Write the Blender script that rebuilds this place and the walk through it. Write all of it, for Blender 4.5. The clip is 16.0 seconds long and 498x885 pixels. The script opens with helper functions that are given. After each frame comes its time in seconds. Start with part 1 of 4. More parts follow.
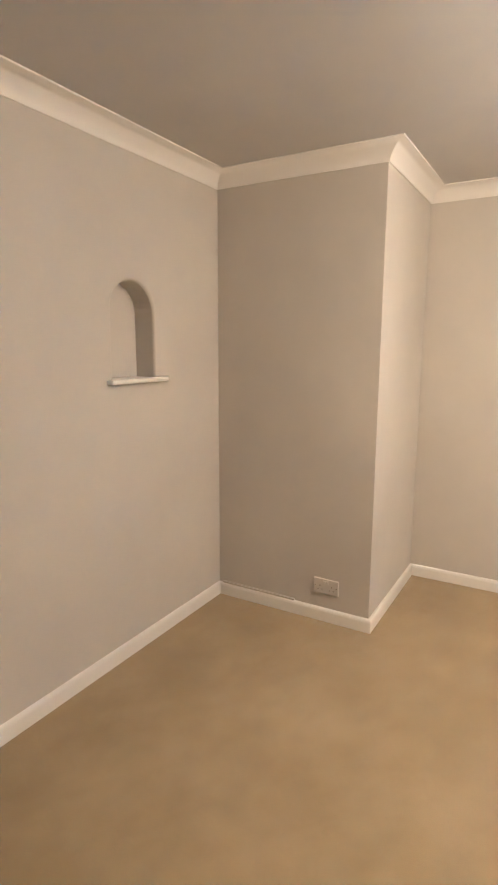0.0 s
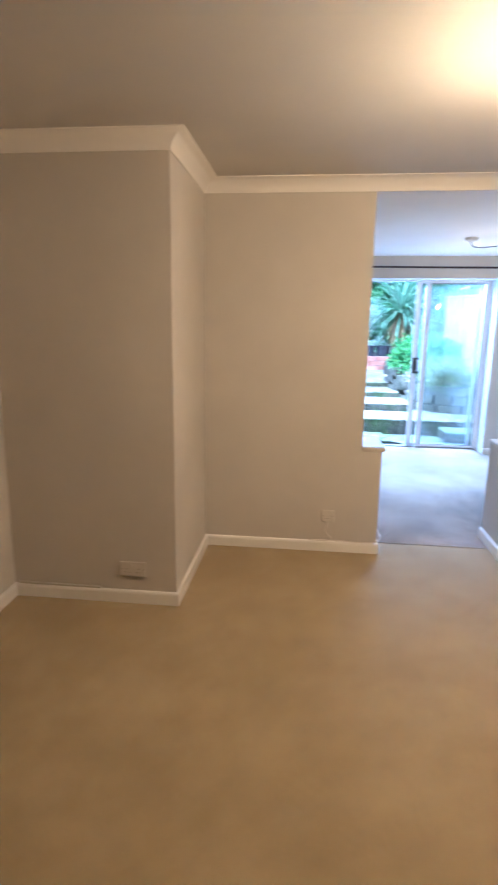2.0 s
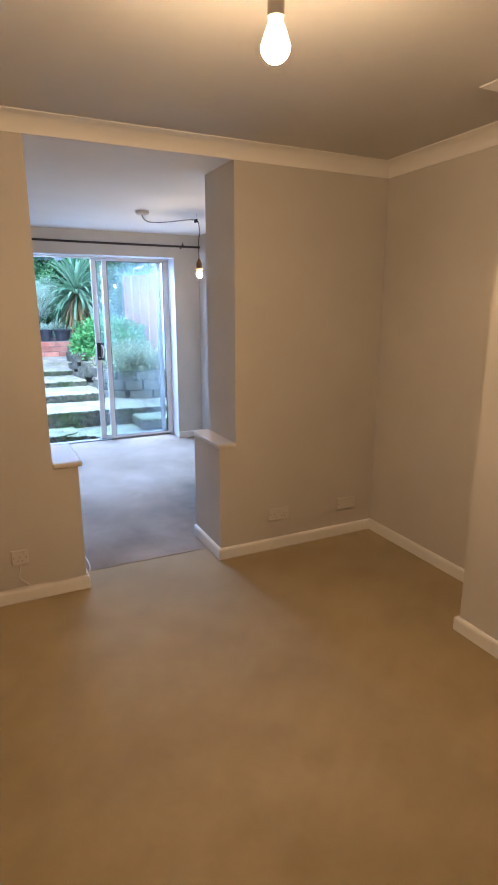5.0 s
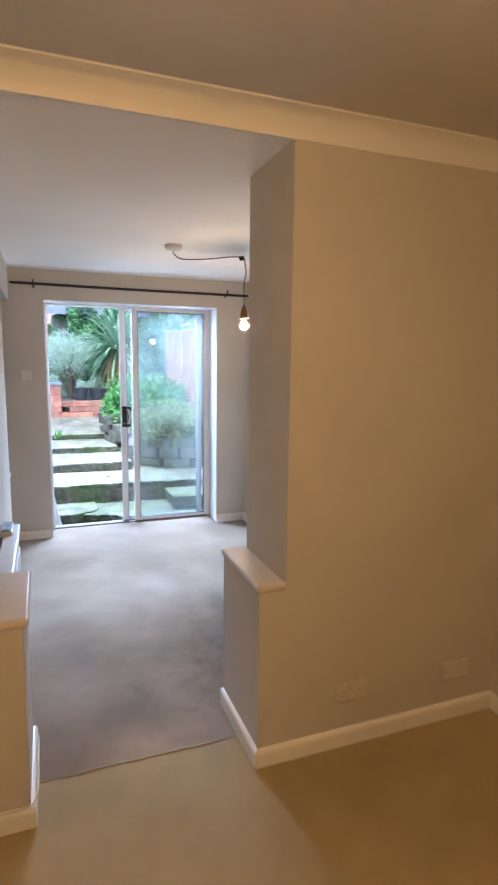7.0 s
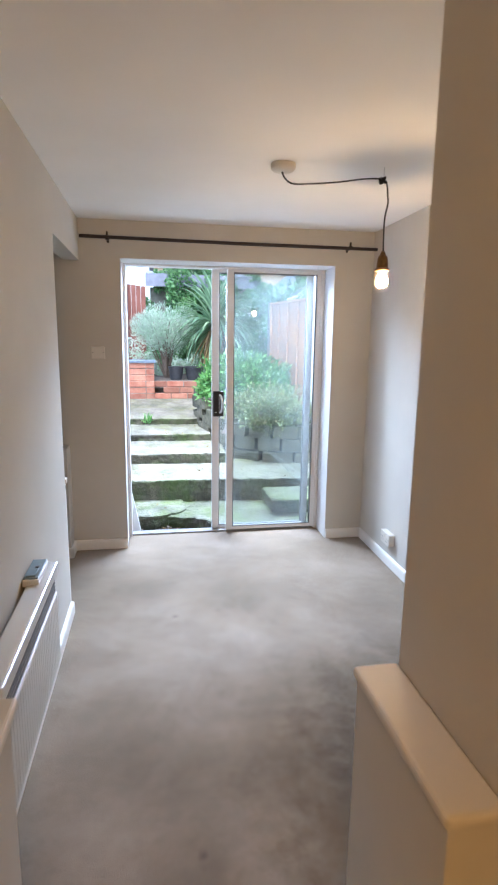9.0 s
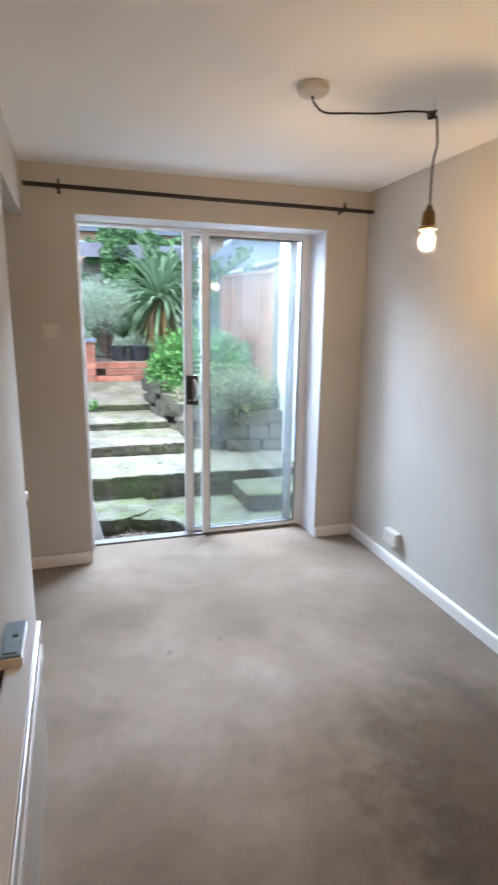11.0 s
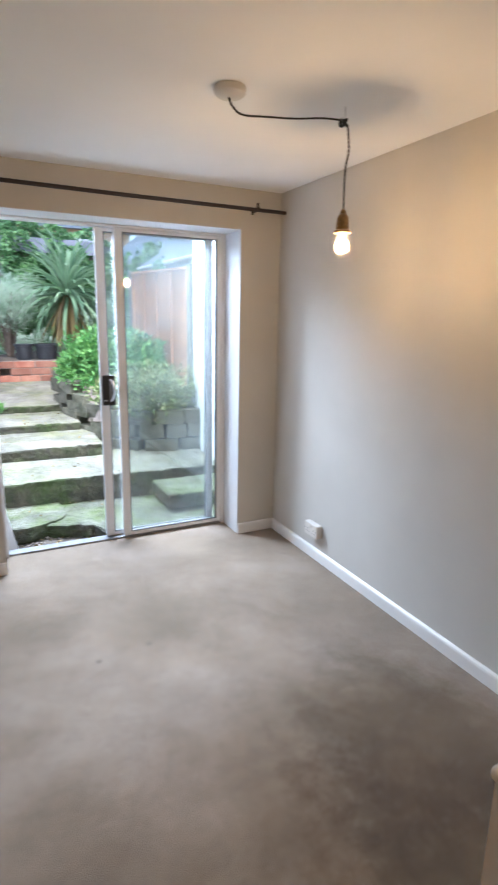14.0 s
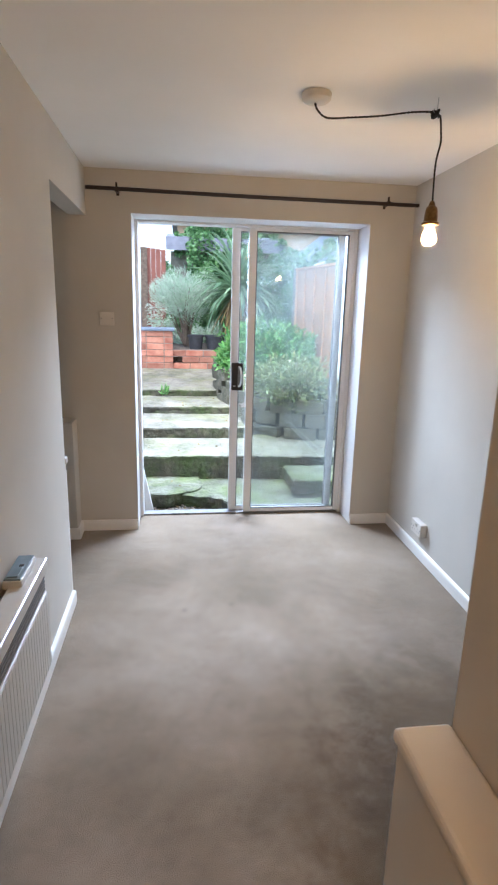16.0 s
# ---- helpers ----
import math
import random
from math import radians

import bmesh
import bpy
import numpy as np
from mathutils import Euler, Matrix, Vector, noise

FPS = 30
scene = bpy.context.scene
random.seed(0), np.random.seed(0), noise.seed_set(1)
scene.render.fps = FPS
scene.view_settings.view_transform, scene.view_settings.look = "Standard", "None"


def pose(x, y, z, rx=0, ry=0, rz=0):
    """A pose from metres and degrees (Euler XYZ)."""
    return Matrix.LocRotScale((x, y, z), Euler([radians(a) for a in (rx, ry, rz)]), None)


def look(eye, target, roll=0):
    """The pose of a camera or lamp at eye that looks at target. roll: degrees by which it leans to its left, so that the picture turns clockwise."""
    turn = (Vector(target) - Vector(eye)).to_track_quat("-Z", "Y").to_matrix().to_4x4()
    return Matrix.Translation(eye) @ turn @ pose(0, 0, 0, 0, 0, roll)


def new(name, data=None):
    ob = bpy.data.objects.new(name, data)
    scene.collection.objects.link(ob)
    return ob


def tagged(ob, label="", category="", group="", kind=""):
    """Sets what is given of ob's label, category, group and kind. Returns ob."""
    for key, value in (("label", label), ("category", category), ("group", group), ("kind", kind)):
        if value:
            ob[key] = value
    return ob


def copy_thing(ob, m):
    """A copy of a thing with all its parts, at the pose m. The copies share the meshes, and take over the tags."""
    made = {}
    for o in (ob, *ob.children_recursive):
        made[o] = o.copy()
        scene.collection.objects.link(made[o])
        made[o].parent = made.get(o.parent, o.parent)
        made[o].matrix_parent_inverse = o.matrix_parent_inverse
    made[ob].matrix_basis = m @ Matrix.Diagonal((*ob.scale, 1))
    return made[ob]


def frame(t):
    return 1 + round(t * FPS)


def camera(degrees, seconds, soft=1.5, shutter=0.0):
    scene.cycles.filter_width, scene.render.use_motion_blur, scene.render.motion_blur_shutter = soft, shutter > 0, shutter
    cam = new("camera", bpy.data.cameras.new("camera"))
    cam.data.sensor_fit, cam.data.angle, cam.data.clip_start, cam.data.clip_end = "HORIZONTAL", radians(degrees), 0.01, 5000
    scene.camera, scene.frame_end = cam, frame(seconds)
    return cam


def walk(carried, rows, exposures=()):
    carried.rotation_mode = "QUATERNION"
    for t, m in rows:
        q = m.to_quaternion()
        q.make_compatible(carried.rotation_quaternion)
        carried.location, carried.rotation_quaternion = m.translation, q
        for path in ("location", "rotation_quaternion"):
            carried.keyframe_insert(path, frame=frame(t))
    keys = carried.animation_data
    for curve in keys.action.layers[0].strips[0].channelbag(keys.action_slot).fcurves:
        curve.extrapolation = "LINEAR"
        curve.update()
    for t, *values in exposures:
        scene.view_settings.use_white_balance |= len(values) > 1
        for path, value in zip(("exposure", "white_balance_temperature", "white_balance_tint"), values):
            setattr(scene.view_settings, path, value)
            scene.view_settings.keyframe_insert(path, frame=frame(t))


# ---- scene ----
cam = camera(48.9, 16.0, soft=2.0, shutter=0.5)
PATH = [
    (0, (1.985, 0.505, 1.508), (0.993, 2.206, 1.158), 0.2),
    (0.5, (1.997, 0.507, 1.513), (1.086, 2.251, 1.157), 0.4),
    (1, (1.979, 0.487, 1.523), (1.238, 2.308, 1.154), 0.6),
    (1.5, (1.914, 0.443, 1.516), (1.393, 2.335, 1.133), 0.6),
    (2, (1.865, 0.414, 1.549), (1.656, 2.357, 1.124), 0.8),
    (2.5, (1.868, 0.497, 1.508), (1.978, 2.448, 1.079), 0.7),
    (3, (1.89, 0.57, 1.519), (2.284, 2.477, 1.065), 0.4),
    (3.5, (1.922, 0.672, 1.542), (2.528, 2.514, 1.053), 0.5),
    (4, (1.939, 0.73, 1.551), (2.747, 2.485, 1.032), 0.3),
    (6.5, (2.236, 1.951, 1.591), (3.087, 3.726, 1.235), -0.9),
    (7, (2.469, 2.221, 1.58), (3.161, 4.076, 1.294), 0.6),
    (7.5, (2.597, 2.446, 1.56), (3.174, 4.339, 1.267), 0.6),
    (8, (2.659, 2.768, 1.575), (3.132, 4.686, 1.264), 0.4),
    (8.5, (2.71, 3.038, 1.561), (3.046, 4.98, 1.22), 0.7),
    (10.8, (2.499, 3.94, 1.548), (2.983, 5.83, 1.111), 0.7),
    (11, (2.445, 3.924, 1.54), (3.037, 5.783, 1.098), 0.8),
    (11.5, (2.379, 3.94, 1.554), (3.215, 5.696, 1.085), 1.1),
    (12, (2.368, 3.934, 1.549), (3.326, 5.625, 1.076), 1.1),
    (12.5, (2.371, 3.932, 1.548), (3.406, 5.578, 1.08), 0.9),
    (13, (2.374, 3.932, 1.55), (3.436, 5.562, 1.085), 0.7),
    (13.5, (2.374, 3.936, 1.553), (3.391, 5.596, 1.092), 0.7),
    (14, (2.394, 3.942, 1.554), (3.278, 5.679, 1.104), 1.0),
    (14.5, (2.543, 3.926, 1.55), (3.116, 5.793, 1.118), 1.6),
    (15, (2.647, 3.852, 1.541), (3.025, 5.77, 1.118), 1.4),
    (15.5, (2.685, 3.706, 1.533), (3.031, 5.624, 1.083), 1.5),
    (16, (2.772, 3.628, 1.543), (3.029, 5.554, 1.067), 1.5),
]
# white balance follows the phone: cooler in the lamp-lit room, neutral by the garden door
EXPOSURES = [
    (0.0, 3.6, 3720, 8), (1.0, 3.45, 3720, 8), (1.5, 3.08, 3730, 8), (2.0, 2.85, 4020, 9), (2.5, 2.48, 4130, 10), (3.2, 2.25, 4250, 11), (4.2, 2.15, 4350, 11), (6.5, 2.18, 4900, 10),
    (7.5, 2.1, 5200, 10), (8.7, 2.06, 5400, 10), (10.8, 1.83, 5680, 10), (16.0, 1.83, 5680, 10),
]
walk(cam, [(t, look(eye, target, roll)) for t, eye, target, roll in PATH], EXPOSURES)

# ---- daylight: an overcast sky and a broad, weak sun ----
world = bpy.data.worlds.new("sky")
scene.world = world
world.use_nodes = True
wn = world.node_tree.nodes
sky = wn.new("ShaderNodeTexSky")
sky.sky_type, sky.sun_disc = "NISHITA", False
sky.sun_elevation, sky.sun_rotation = radians(62), radians(200)
sky.air_density, sky.dust_density, sky.ozone_density = 1.0, 3.0, 1.0
wn["Background"].inputs["Strength"].default_value = 0.15
world.node_tree.links.new(sky.outputs["Color"], wn["Background"].inputs["Color"])
sun = new("sun", bpy.data.lights.new("sun", "SUN"))
sun.data.energy, sun.data.angle, sun.data.color = 0.88, radians(30), (1.0, 0.96, 0.9)
sun.matrix_world = look((0.9, 1.7, 13.5), (3.3, 8.3, 0))
# unseen lamp added over the yard, boosting sky light down through the garden door
sky_fill = new("sky_fill", bpy.data.lights.new("sky_fill", "AREA"))
sky_fill.data.shape, sky_fill.data.size, sky_fill.data.size_y = "RECTANGLE", 2.2, 1.0
sky_fill.data.energy, sky_fill.data.color = 172.0, (0.76, 0.86, 1.0)
sky_fill.matrix_world = look((3.3, 9.08, 3.07), (3.1, 6.4, 1.6))

BULB_A, BULB_B = 480.0, 500.0          # glow of the two lamps


# ---- materials ----
class Nodes:
    """A principled material and short ways to add to it."""

    def __init__(self, name, base=(0.8, 0.8, 0.8), rough=0.5, metal=0.0):
        self.m = bpy.data.materials.new(name)
        self.m.use_nodes = True
        self.t = self.m.node_tree
        self.b = self.t.nodes["Principled BSDF"]
        self.b.inputs["Base Color"].default_value = (*base, 1)
        self.b.inputs["Roughness"].default_value = rough
        self.b.inputs["Metallic"].default_value = metal

    def add(self, kind, **values):
        n = self.t.nodes.new(kind)
        for k, v in values.items():
            n.inputs[k.replace("_", " ")].default_value = v
        return n

    def link(self, a, b):
        self.t.links.new(a, b)

    def where(self):
        return self.add("ShaderNodeNewGeometry").outputs["Position"]

    def noise(self, scale, detail=4.0, rough=0.55):
        n = self.add("ShaderNodeTexNoise", Scale=scale, Detail=detail, Roughness=rough)
        self.link(self.where(), n.inputs["Vector"])
        return n.outputs["Fac"]

    def ramp(self, fac, *stops):
        n = self.add("ShaderNodeValToRGB")
        e = n.color_ramp.elements
        while len(e) < len(stops):
            e.new(0.5)
        for el, (at, c) in zip(e, stops):
            el.position, el.color = at, (*c, 1)
        self.link(fac, n.inputs["Fac"])
        return n.outputs["Color"]

    def mix(self, fac, a, b, mode="MIX"):
        n = self.add("ShaderNodeMix")
        n.data_type, n.blend_type = "RGBA", mode
        for sock, v in ((n.inputs[0], fac), (n.inputs[6], a), (n.inputs[7], b)):
            if isinstance(v, (int, float)):
                sock.default_value = v
            elif isinstance(v, tuple):
                sock.default_value = (*v, 1)
            else:
                self.link(v, sock)
        return n.outputs[2]

    def colour(self, c):
        self.link(c, self.b.inputs["Base Color"])
        return self

    def bump(self, fac, strength, distance=0.01):
        n = self.add("ShaderNodeBump", Strength=strength, Distance=distance)
        self.link(fac, n.inputs["Height"])
        if self.b.inputs["Normal"].is_linked:
            self.link(self.b.inputs["Normal"].links[0].from_socket, n.inputs["Normal"])
        self.link(n.outputs["Normal"], self.b.inputs["Normal"])
        return self


def paint(name, base, rough, patch=0.06, dents=0.12):
    """Rolled emulsion: faint patches, roller stipple and slow unevenness of the plaster."""
    n = Nodes(name, base, rough)
    low = tuple(c * (1 - patch) for c in base)
    high = tuple(min(1, c * (1 + patch * 0.6)) for c in base)
    n.colour(n.ramp(n.noise(1.7, 5), (0.3, low), (0.7, high)))
    n.bump(n.noise(2.3, 2), dents, 0.02)
    n.bump(n.noise(260, 2), 0.08, 0.002)
    return n.m


WALL = paint("wall_paint", (0.55, 0.52, 0.465), 0.75)
# lounge ceiling: white paint darkened to offset the bare bulb's glare
CEIL = paint("dimmed_ceiling_paint", (0.58, 0.566, 0.545), 0.85, 0.04)
TRIM = paint("gloss_white", (0.80, 0.78, 0.74), 0.38, 0.05, 0.2)
CAPPING = paint("cream_gloss", (0.60, 0.56, 0.49), 0.38, 0.05, 0.2)
REVEAL = paint("satin_reveal_paint", (0.62, 0.62, 0.62), 0.5, 0.04)
# dining ceiling: same white lifted in place of weak bounce light
CEIL_BRIGHT = paint("lifted_ceiling_paint", (0.90, 0.89, 0.875), 0.85, 0.03)
COVE = paint("cove_white", (0.80, 0.78, 0.74), 0.6, 0.03, 0.25)


def carpet_material(name, worn, usual, clean, stains_and_shade=(), tread_low=0.9):
    n = Nodes(name, usual, 0.95)
    n.b.inputs["Sheen Weight"].default_value = 0.3
    n.b.inputs["Sheen Roughness"].default_value = 0.42
    wear = n.ramp(n.noise(1.3, 4, 0.5), (0.34, worn), (0.5, usual), (0.68, clean))
    tread = n.ramp(n.noise(3.2, 4, 0.55), (0.34, (tread_low, tread_low * 0.985, tread_low * 0.955)), (0.62, (1.03, 1.03, 1.03)))
    c = n.mix(1.0, wear, tread, "MULTIPLY")
    sweep_marks = n.ramp(n.noise(13, 6, 0.72), (0.36, (tread_low + 0.05,) * 3), (0.54, (1.02, 1.02, 1.02)))
    c = n.mix(0.75, c, sweep_marks, "MULTIPLY")
    fibre = n.ramp(n.noise(420, 2), (0.25, (0.7, 0.7, 0.7)), (0.75, (1.2, 1.2, 1.2)))
    c = n.mix(0.35, c, fibre, "MULTIPLY")
    spots = n.ramp(n.noise(19, 1), (0.79, (1, 1, 1)), (0.83, (0.72, 0.68, 0.66)))
    c = n.mix(0.6, c, spots, "MULTIPLY")
    # soft round patches multiplied in: stains, and painted light falloff
    for x, y, inner, outer, tone in stains_and_shade:
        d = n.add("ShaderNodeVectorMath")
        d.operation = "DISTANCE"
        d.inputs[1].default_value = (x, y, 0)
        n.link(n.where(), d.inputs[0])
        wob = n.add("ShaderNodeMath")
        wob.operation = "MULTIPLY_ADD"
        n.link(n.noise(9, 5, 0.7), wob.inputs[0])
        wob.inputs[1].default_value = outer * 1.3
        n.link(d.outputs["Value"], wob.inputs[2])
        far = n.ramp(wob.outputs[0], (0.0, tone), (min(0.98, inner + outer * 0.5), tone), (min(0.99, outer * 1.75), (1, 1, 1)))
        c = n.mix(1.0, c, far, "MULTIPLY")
    n.colour(c)
    n.bump(n.noise(7, 4), 0.25, 0.01)
    n.bump(n.noise(380, 2), 0.7, 0.004)
    return n.m


def concrete_material(name, light, dark, moss):
    n = Nodes(name, light, 0.9)
    c = n.ramp(n.noise(5, 8, 0.65), (0.3, dark), (0.65, light))
    grit = n.ramp(n.noise(160, 3), (0.3, (0.75, 0.75, 0.75)), (0.7, (1.1, 1.1, 1.1)))
    c = n.mix(0.7, c, grit, "MULTIPLY")
    g = n.ramp(n.noise(3.1, 7, 0.7), (0.44, (0, 0, 0)), (0.66, (1, 1, 1)))
    c = n.mix(g, c, moss)
    stain = n.ramp(n.noise(2.2, 6, 0.7), (0.36, (0.45, 0.46, 0.42)), (0.52, (1, 1, 1)), (0.7, (1.25, 1.24, 1.2)))
    n.colour(n.mix(0.8, c, stain, "MULTIPLY"))
    n.bump(n.noise(18, 6), 0.8, 0.04)
    n.bump(n.noise(5, 5), 0.5, 0.06)
    return n.m


def leaf_material(name, *greens):
    n = Nodes(name, greens[0], 0.5)
    isl = n.add("ShaderNodeNewGeometry").outputs["Random Per Island"]
    k = len(greens) - 1
    c = n.ramp(isl, *[(i / k, g) for i, g in enumerate(greens)])
    n.colour(n.mix(0.5, c, n.ramp(n.noise(2.5, 3), (0.3, (0.6, 0.65, 0.6)), (0.7, (1.25, 1.2, 1.1))), "MULTIPLY"))
    n.b.inputs["Subsurface Weight"].default_value = 0.0
    tr = n.add("ShaderNodeBsdfTranslucent")
    n.link(c, tr.inputs["Color"])
    mx = n.add("ShaderNodeMixShader", Fac=0.3)
    n.link(n.b.outputs[0], mx.inputs[1])
    n.link(tr.outputs[0], mx.inputs[2])
    n.link(mx.outputs[0], n.t.nodes["Material Output"].inputs["Surface"])
    return n.m


def rough_material(name, a, b, scale=6.0, rough=0.85, bump=0.3, random_piece=0.0):
    n = Nodes(name, a, rough)
    c = n.ramp(n.noise(scale, 7, 0.65), (0.32, a), (0.68, b))
    if random_piece:
        r = n.add("ShaderNodeObjectInfo").outputs["Random"]
        lo, hi = 1 - random_piece, 1 + random_piece
        c = n.mix(1.0, c, n.ramp(r, (0, (lo, lo, lo)), (1, (hi, hi, hi))), "MULTIPLY")
    n.colour(c)
    n.bump(n.noise(scale * 9, 4), bump, 0.01)
    return n.m


def glow_material(name, colour, strength):
    n = Nodes(name, (0.9, 0.88, 0.82), 0.3)
    n.b.inputs["Emission Color"].default_value = (*colour, 1)
    n.b.inputs["Emission Strength"].default_value = strength
    return n.m


def pane_material():
    """Old double glazing: clear, slightly green, with a dusty bloom."""
    n = Nodes("dusty_glass", (1, 1, 1), 0.05)
    clear = n.add("ShaderNodeBsdfTransparent", Color=(0.972, 0.982, 0.976, 1))
    shine = n.add("ShaderNodeBsdfGlossy", Color=(1, 1, 1, 1), Roughness=0.015)
    fr = n.add("ShaderNodeFresnel", IOR=1.5)
    m1 = n.add("ShaderNodeMixShader")
    n.link(fr.outputs[0], m1.inputs[0])
    n.link(clear.outputs[0], m1.inputs[1])
    n.link(shine.outputs[0], m1.inputs[2])
    dust = n.add("ShaderNodeBsdfTranslucent", Color=(0.76, 0.88, 0.92, 1))
    m2 = n.add("ShaderNodeMixShader")
    n.link(n.ramp(n.noise(1.6, 5), (0.38, (0.001, 0.001, 0.001)), (0.56, (0.008, 0.008, 0.008)), (0.72, (0.007, 0.007, 0.007))), m2.inputs[0])
    n.link(m1.outputs[0], m2.inputs[1])
    n.link(dust.outputs[0], m2.inputs[2])
    n.link(m2.outputs[0], n.t.nodes["Material Output"].inputs["Surface"])
    return n.m


# real stains and soiling; broad near patches also paint the light's falloff
STAINS_AND_SHADE = [(2.80, 4.64, 0.05, 0.2, (0.86, 0.84, 0.82)), (2.86, 4.70, 0.0, 0.06, (0.72, 0.7, 0.68)), (2.83, 4.72, 0.0, 0.02, (0.42, 0.4, 0.38)), (2.80, 6.22, 0.0, 0.018, (0.4, 0.38, 0.36)),
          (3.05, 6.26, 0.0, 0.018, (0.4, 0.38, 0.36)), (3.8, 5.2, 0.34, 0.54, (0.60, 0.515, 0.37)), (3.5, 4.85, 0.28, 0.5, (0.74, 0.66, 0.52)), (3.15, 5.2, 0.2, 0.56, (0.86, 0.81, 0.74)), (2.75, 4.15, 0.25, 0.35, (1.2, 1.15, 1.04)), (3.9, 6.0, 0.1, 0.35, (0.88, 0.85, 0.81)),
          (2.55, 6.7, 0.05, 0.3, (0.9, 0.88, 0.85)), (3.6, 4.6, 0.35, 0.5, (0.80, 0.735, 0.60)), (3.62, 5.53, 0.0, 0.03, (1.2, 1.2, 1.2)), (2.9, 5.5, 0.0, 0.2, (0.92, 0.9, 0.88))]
LOUNGE_MARKS = [(2.94, 2.90, 0.0, 0.09, (0.9, 0.87, 0.83)), (2.89, 2.42, 0.0, 0.07, (0.9, 0.87, 0.84)), (2.65, 2.12, 0.0, 0.1, (0.9, 0.87, 0.84)), (2.22, 1.88, 0.0, 0.12, (0.92, 0.9, 0.88)), (2.53, 1.83, 0.0, 0.09, (0.9, 0.87, 0.84)), (2.72, 2.59, 0.0, 0.16, (0.94, 0.92, 0.9)), (1.86, 2.89, 0.0, 0.14, (0.93, 0.92, 0.9))]
CARPET = carpet_material("golden_beige_carpet", (0.328, 0.252, 0.115), (0.362, 0.28, 0.13), (0.386, 0.303, 0.147), LOUNGE_MARKS, 0.9)
CARPET_GREY = carpet_material("grey_beige_carpet", (0.182, 0.136, 0.086), (0.238, 0.181, 0.124), (0.31, 0.247, 0.189), STAINS_AND_SHADE, 0.82)
FRAY = carpet_material("frayed_backing", (0.34, 0.29, 0.22), (0.42, 0.36, 0.28), (0.48, 0.42, 0.34))
CONCRETE = concrete_material("mossy_concrete", (0.265, 0.25, 0.20), (0.14, 0.13, 0.10), (0.185, 0.182, 0.10))
MOSSY = concrete_material("green_mossy_concrete", (0.22, 0.215, 0.155), (0.06, 0.06, 0.036), (0.10, 0.125, 0.036))
# mossy concrete darkened further: shade of the upright faces put into its colour
RISER = concrete_material("shaded_mossy_concrete", (0.10, 0.09, 0.06), (0.02, 0.02, 0.014), (0.05, 0.075, 0.016))
STONE = rough_material("mossy_walling_stone", (0.04, 0.045, 0.022), (0.165, 0.15, 0.11), 7, 0.9, 0.9, 0.25)
SLABSTONE = rough_material("pale_edging_stone", (0.16, 0.125, 0.10), (0.34, 0.28, 0.235), 7, 0.9, 0.7, 0.2)
SOIL = rough_material("soil", (0.05, 0.04, 0.03), (0.13, 0.105, 0.08), 9, 0.95, 0.6)
BRICK = rough_material("weathered_red_brick", (0.27, 0.09, 0.055), (0.42, 0.21, 0.14), 5, 0.88, 0.5, 0.28)
MORTAR = rough_material("mortar", (0.17, 0.12, 0.095), (0.27, 0.21, 0.17), 14, 0.95, 0.4)
FENCE = rough_material("orange_fence_stain", (0.46, 0.215, 0.105), (0.58, 0.295, 0.155), 5, 0.8, 0.3, 0.1)
POST = rough_material("grey_timber", (0.16, 0.15, 0.12), (0.27, 0.25, 0.20), 8, 0.85, 0.3)
REDWOOD = rough_material("red_brown_timber", (0.17, 0.06, 0.04), (0.26, 0.10, 0.07), 6, 0.8, 0.3)
RENDER = paint("white_render", (0.74, 0.75, 0.74), 0.85, 0.06, 0.4)
SLATE = rough_material("blue_grey_slate", (0.10, 0.13, 0.17), (0.19, 0.23, 0.28), 7, 0.7, 0.3)
SHED = rough_material("grey_felt", (0.17, 0.18, 0.22), (0.26, 0.27, 0.32), 5, 0.9, 0.3)
TAN = rough_material("tan_brickwork", (0.42, 0.30, 0.19), (0.52, 0.39, 0.26), 3, 0.9, 0.2)
BARK = rough_material("bark", (0.09, 0.065, 0.045), (0.20, 0.15, 0.11), 20, 0.95, 0.6)
ALU = paint("white_powder_coat", (0.72, 0.72, 0.72), 0.35, 0.03, 0.05)
EDGE = Nodes("grey_gasket", (0.12, 0.125, 0.13), 0.6).m
BLACK = Nodes("black_plastic", (0.015, 0.014, 0.014), 0.4).m
POT = rough_material("black_pot_plastic", (0.018, 0.019, 0.022), (0.04, 0.042, 0.047), 20, 0.55, 0.1)
TRACK = rough_material("worn_grey_aluminium", (0.16, 0.16, 0.16), (0.27, 0.27, 0.27), 30, 0.45, 0.1)
# slider's white far stile: shade and dirty glass in front put into grey
SHADED_ALU = rough_material("shaded_white_aluminium", (0.34, 0.36, 0.38), (0.46, 0.48, 0.5), 20, 0.5, 0.1)
CHROME = Nodes("worn_aluminium", (0.6, 0.6, 0.6), 0.3, 0.9).m
POLE = Nodes("dark_bronze_pole", (0.018, 0.008, 0.006), 0.5, 0.0).m
FLEX = rough_material("black_braided_flex", (0.012, 0.011, 0.01), (0.04, 0.036, 0.03), 300, 0.8, 0.4)
BRASS = rough_material("aged_brass", (0.11, 0.06, 0.022), (0.24, 0.135, 0.05), 40, 0.36, 0.1)
BRASS.node_tree.nodes["Principled BSDF"].inputs["Metallic"].default_value = 0.75
PLASTIC = paint("cream_white_plastic", (0.64, 0.605, 0.545), 0.35, 0.03, 0.02)
PAINTED = paint("painted_over_plastic", (0.59, 0.56, 0.50), 0.55, 0.04, 0.05)
DULL = Nodes("dull_recess", (0.22, 0.20, 0.17), 0.7).m
HEATER = paint("cream_enamel", (0.56, 0.56, 0.53), 0.35, 0.04, 0.1)
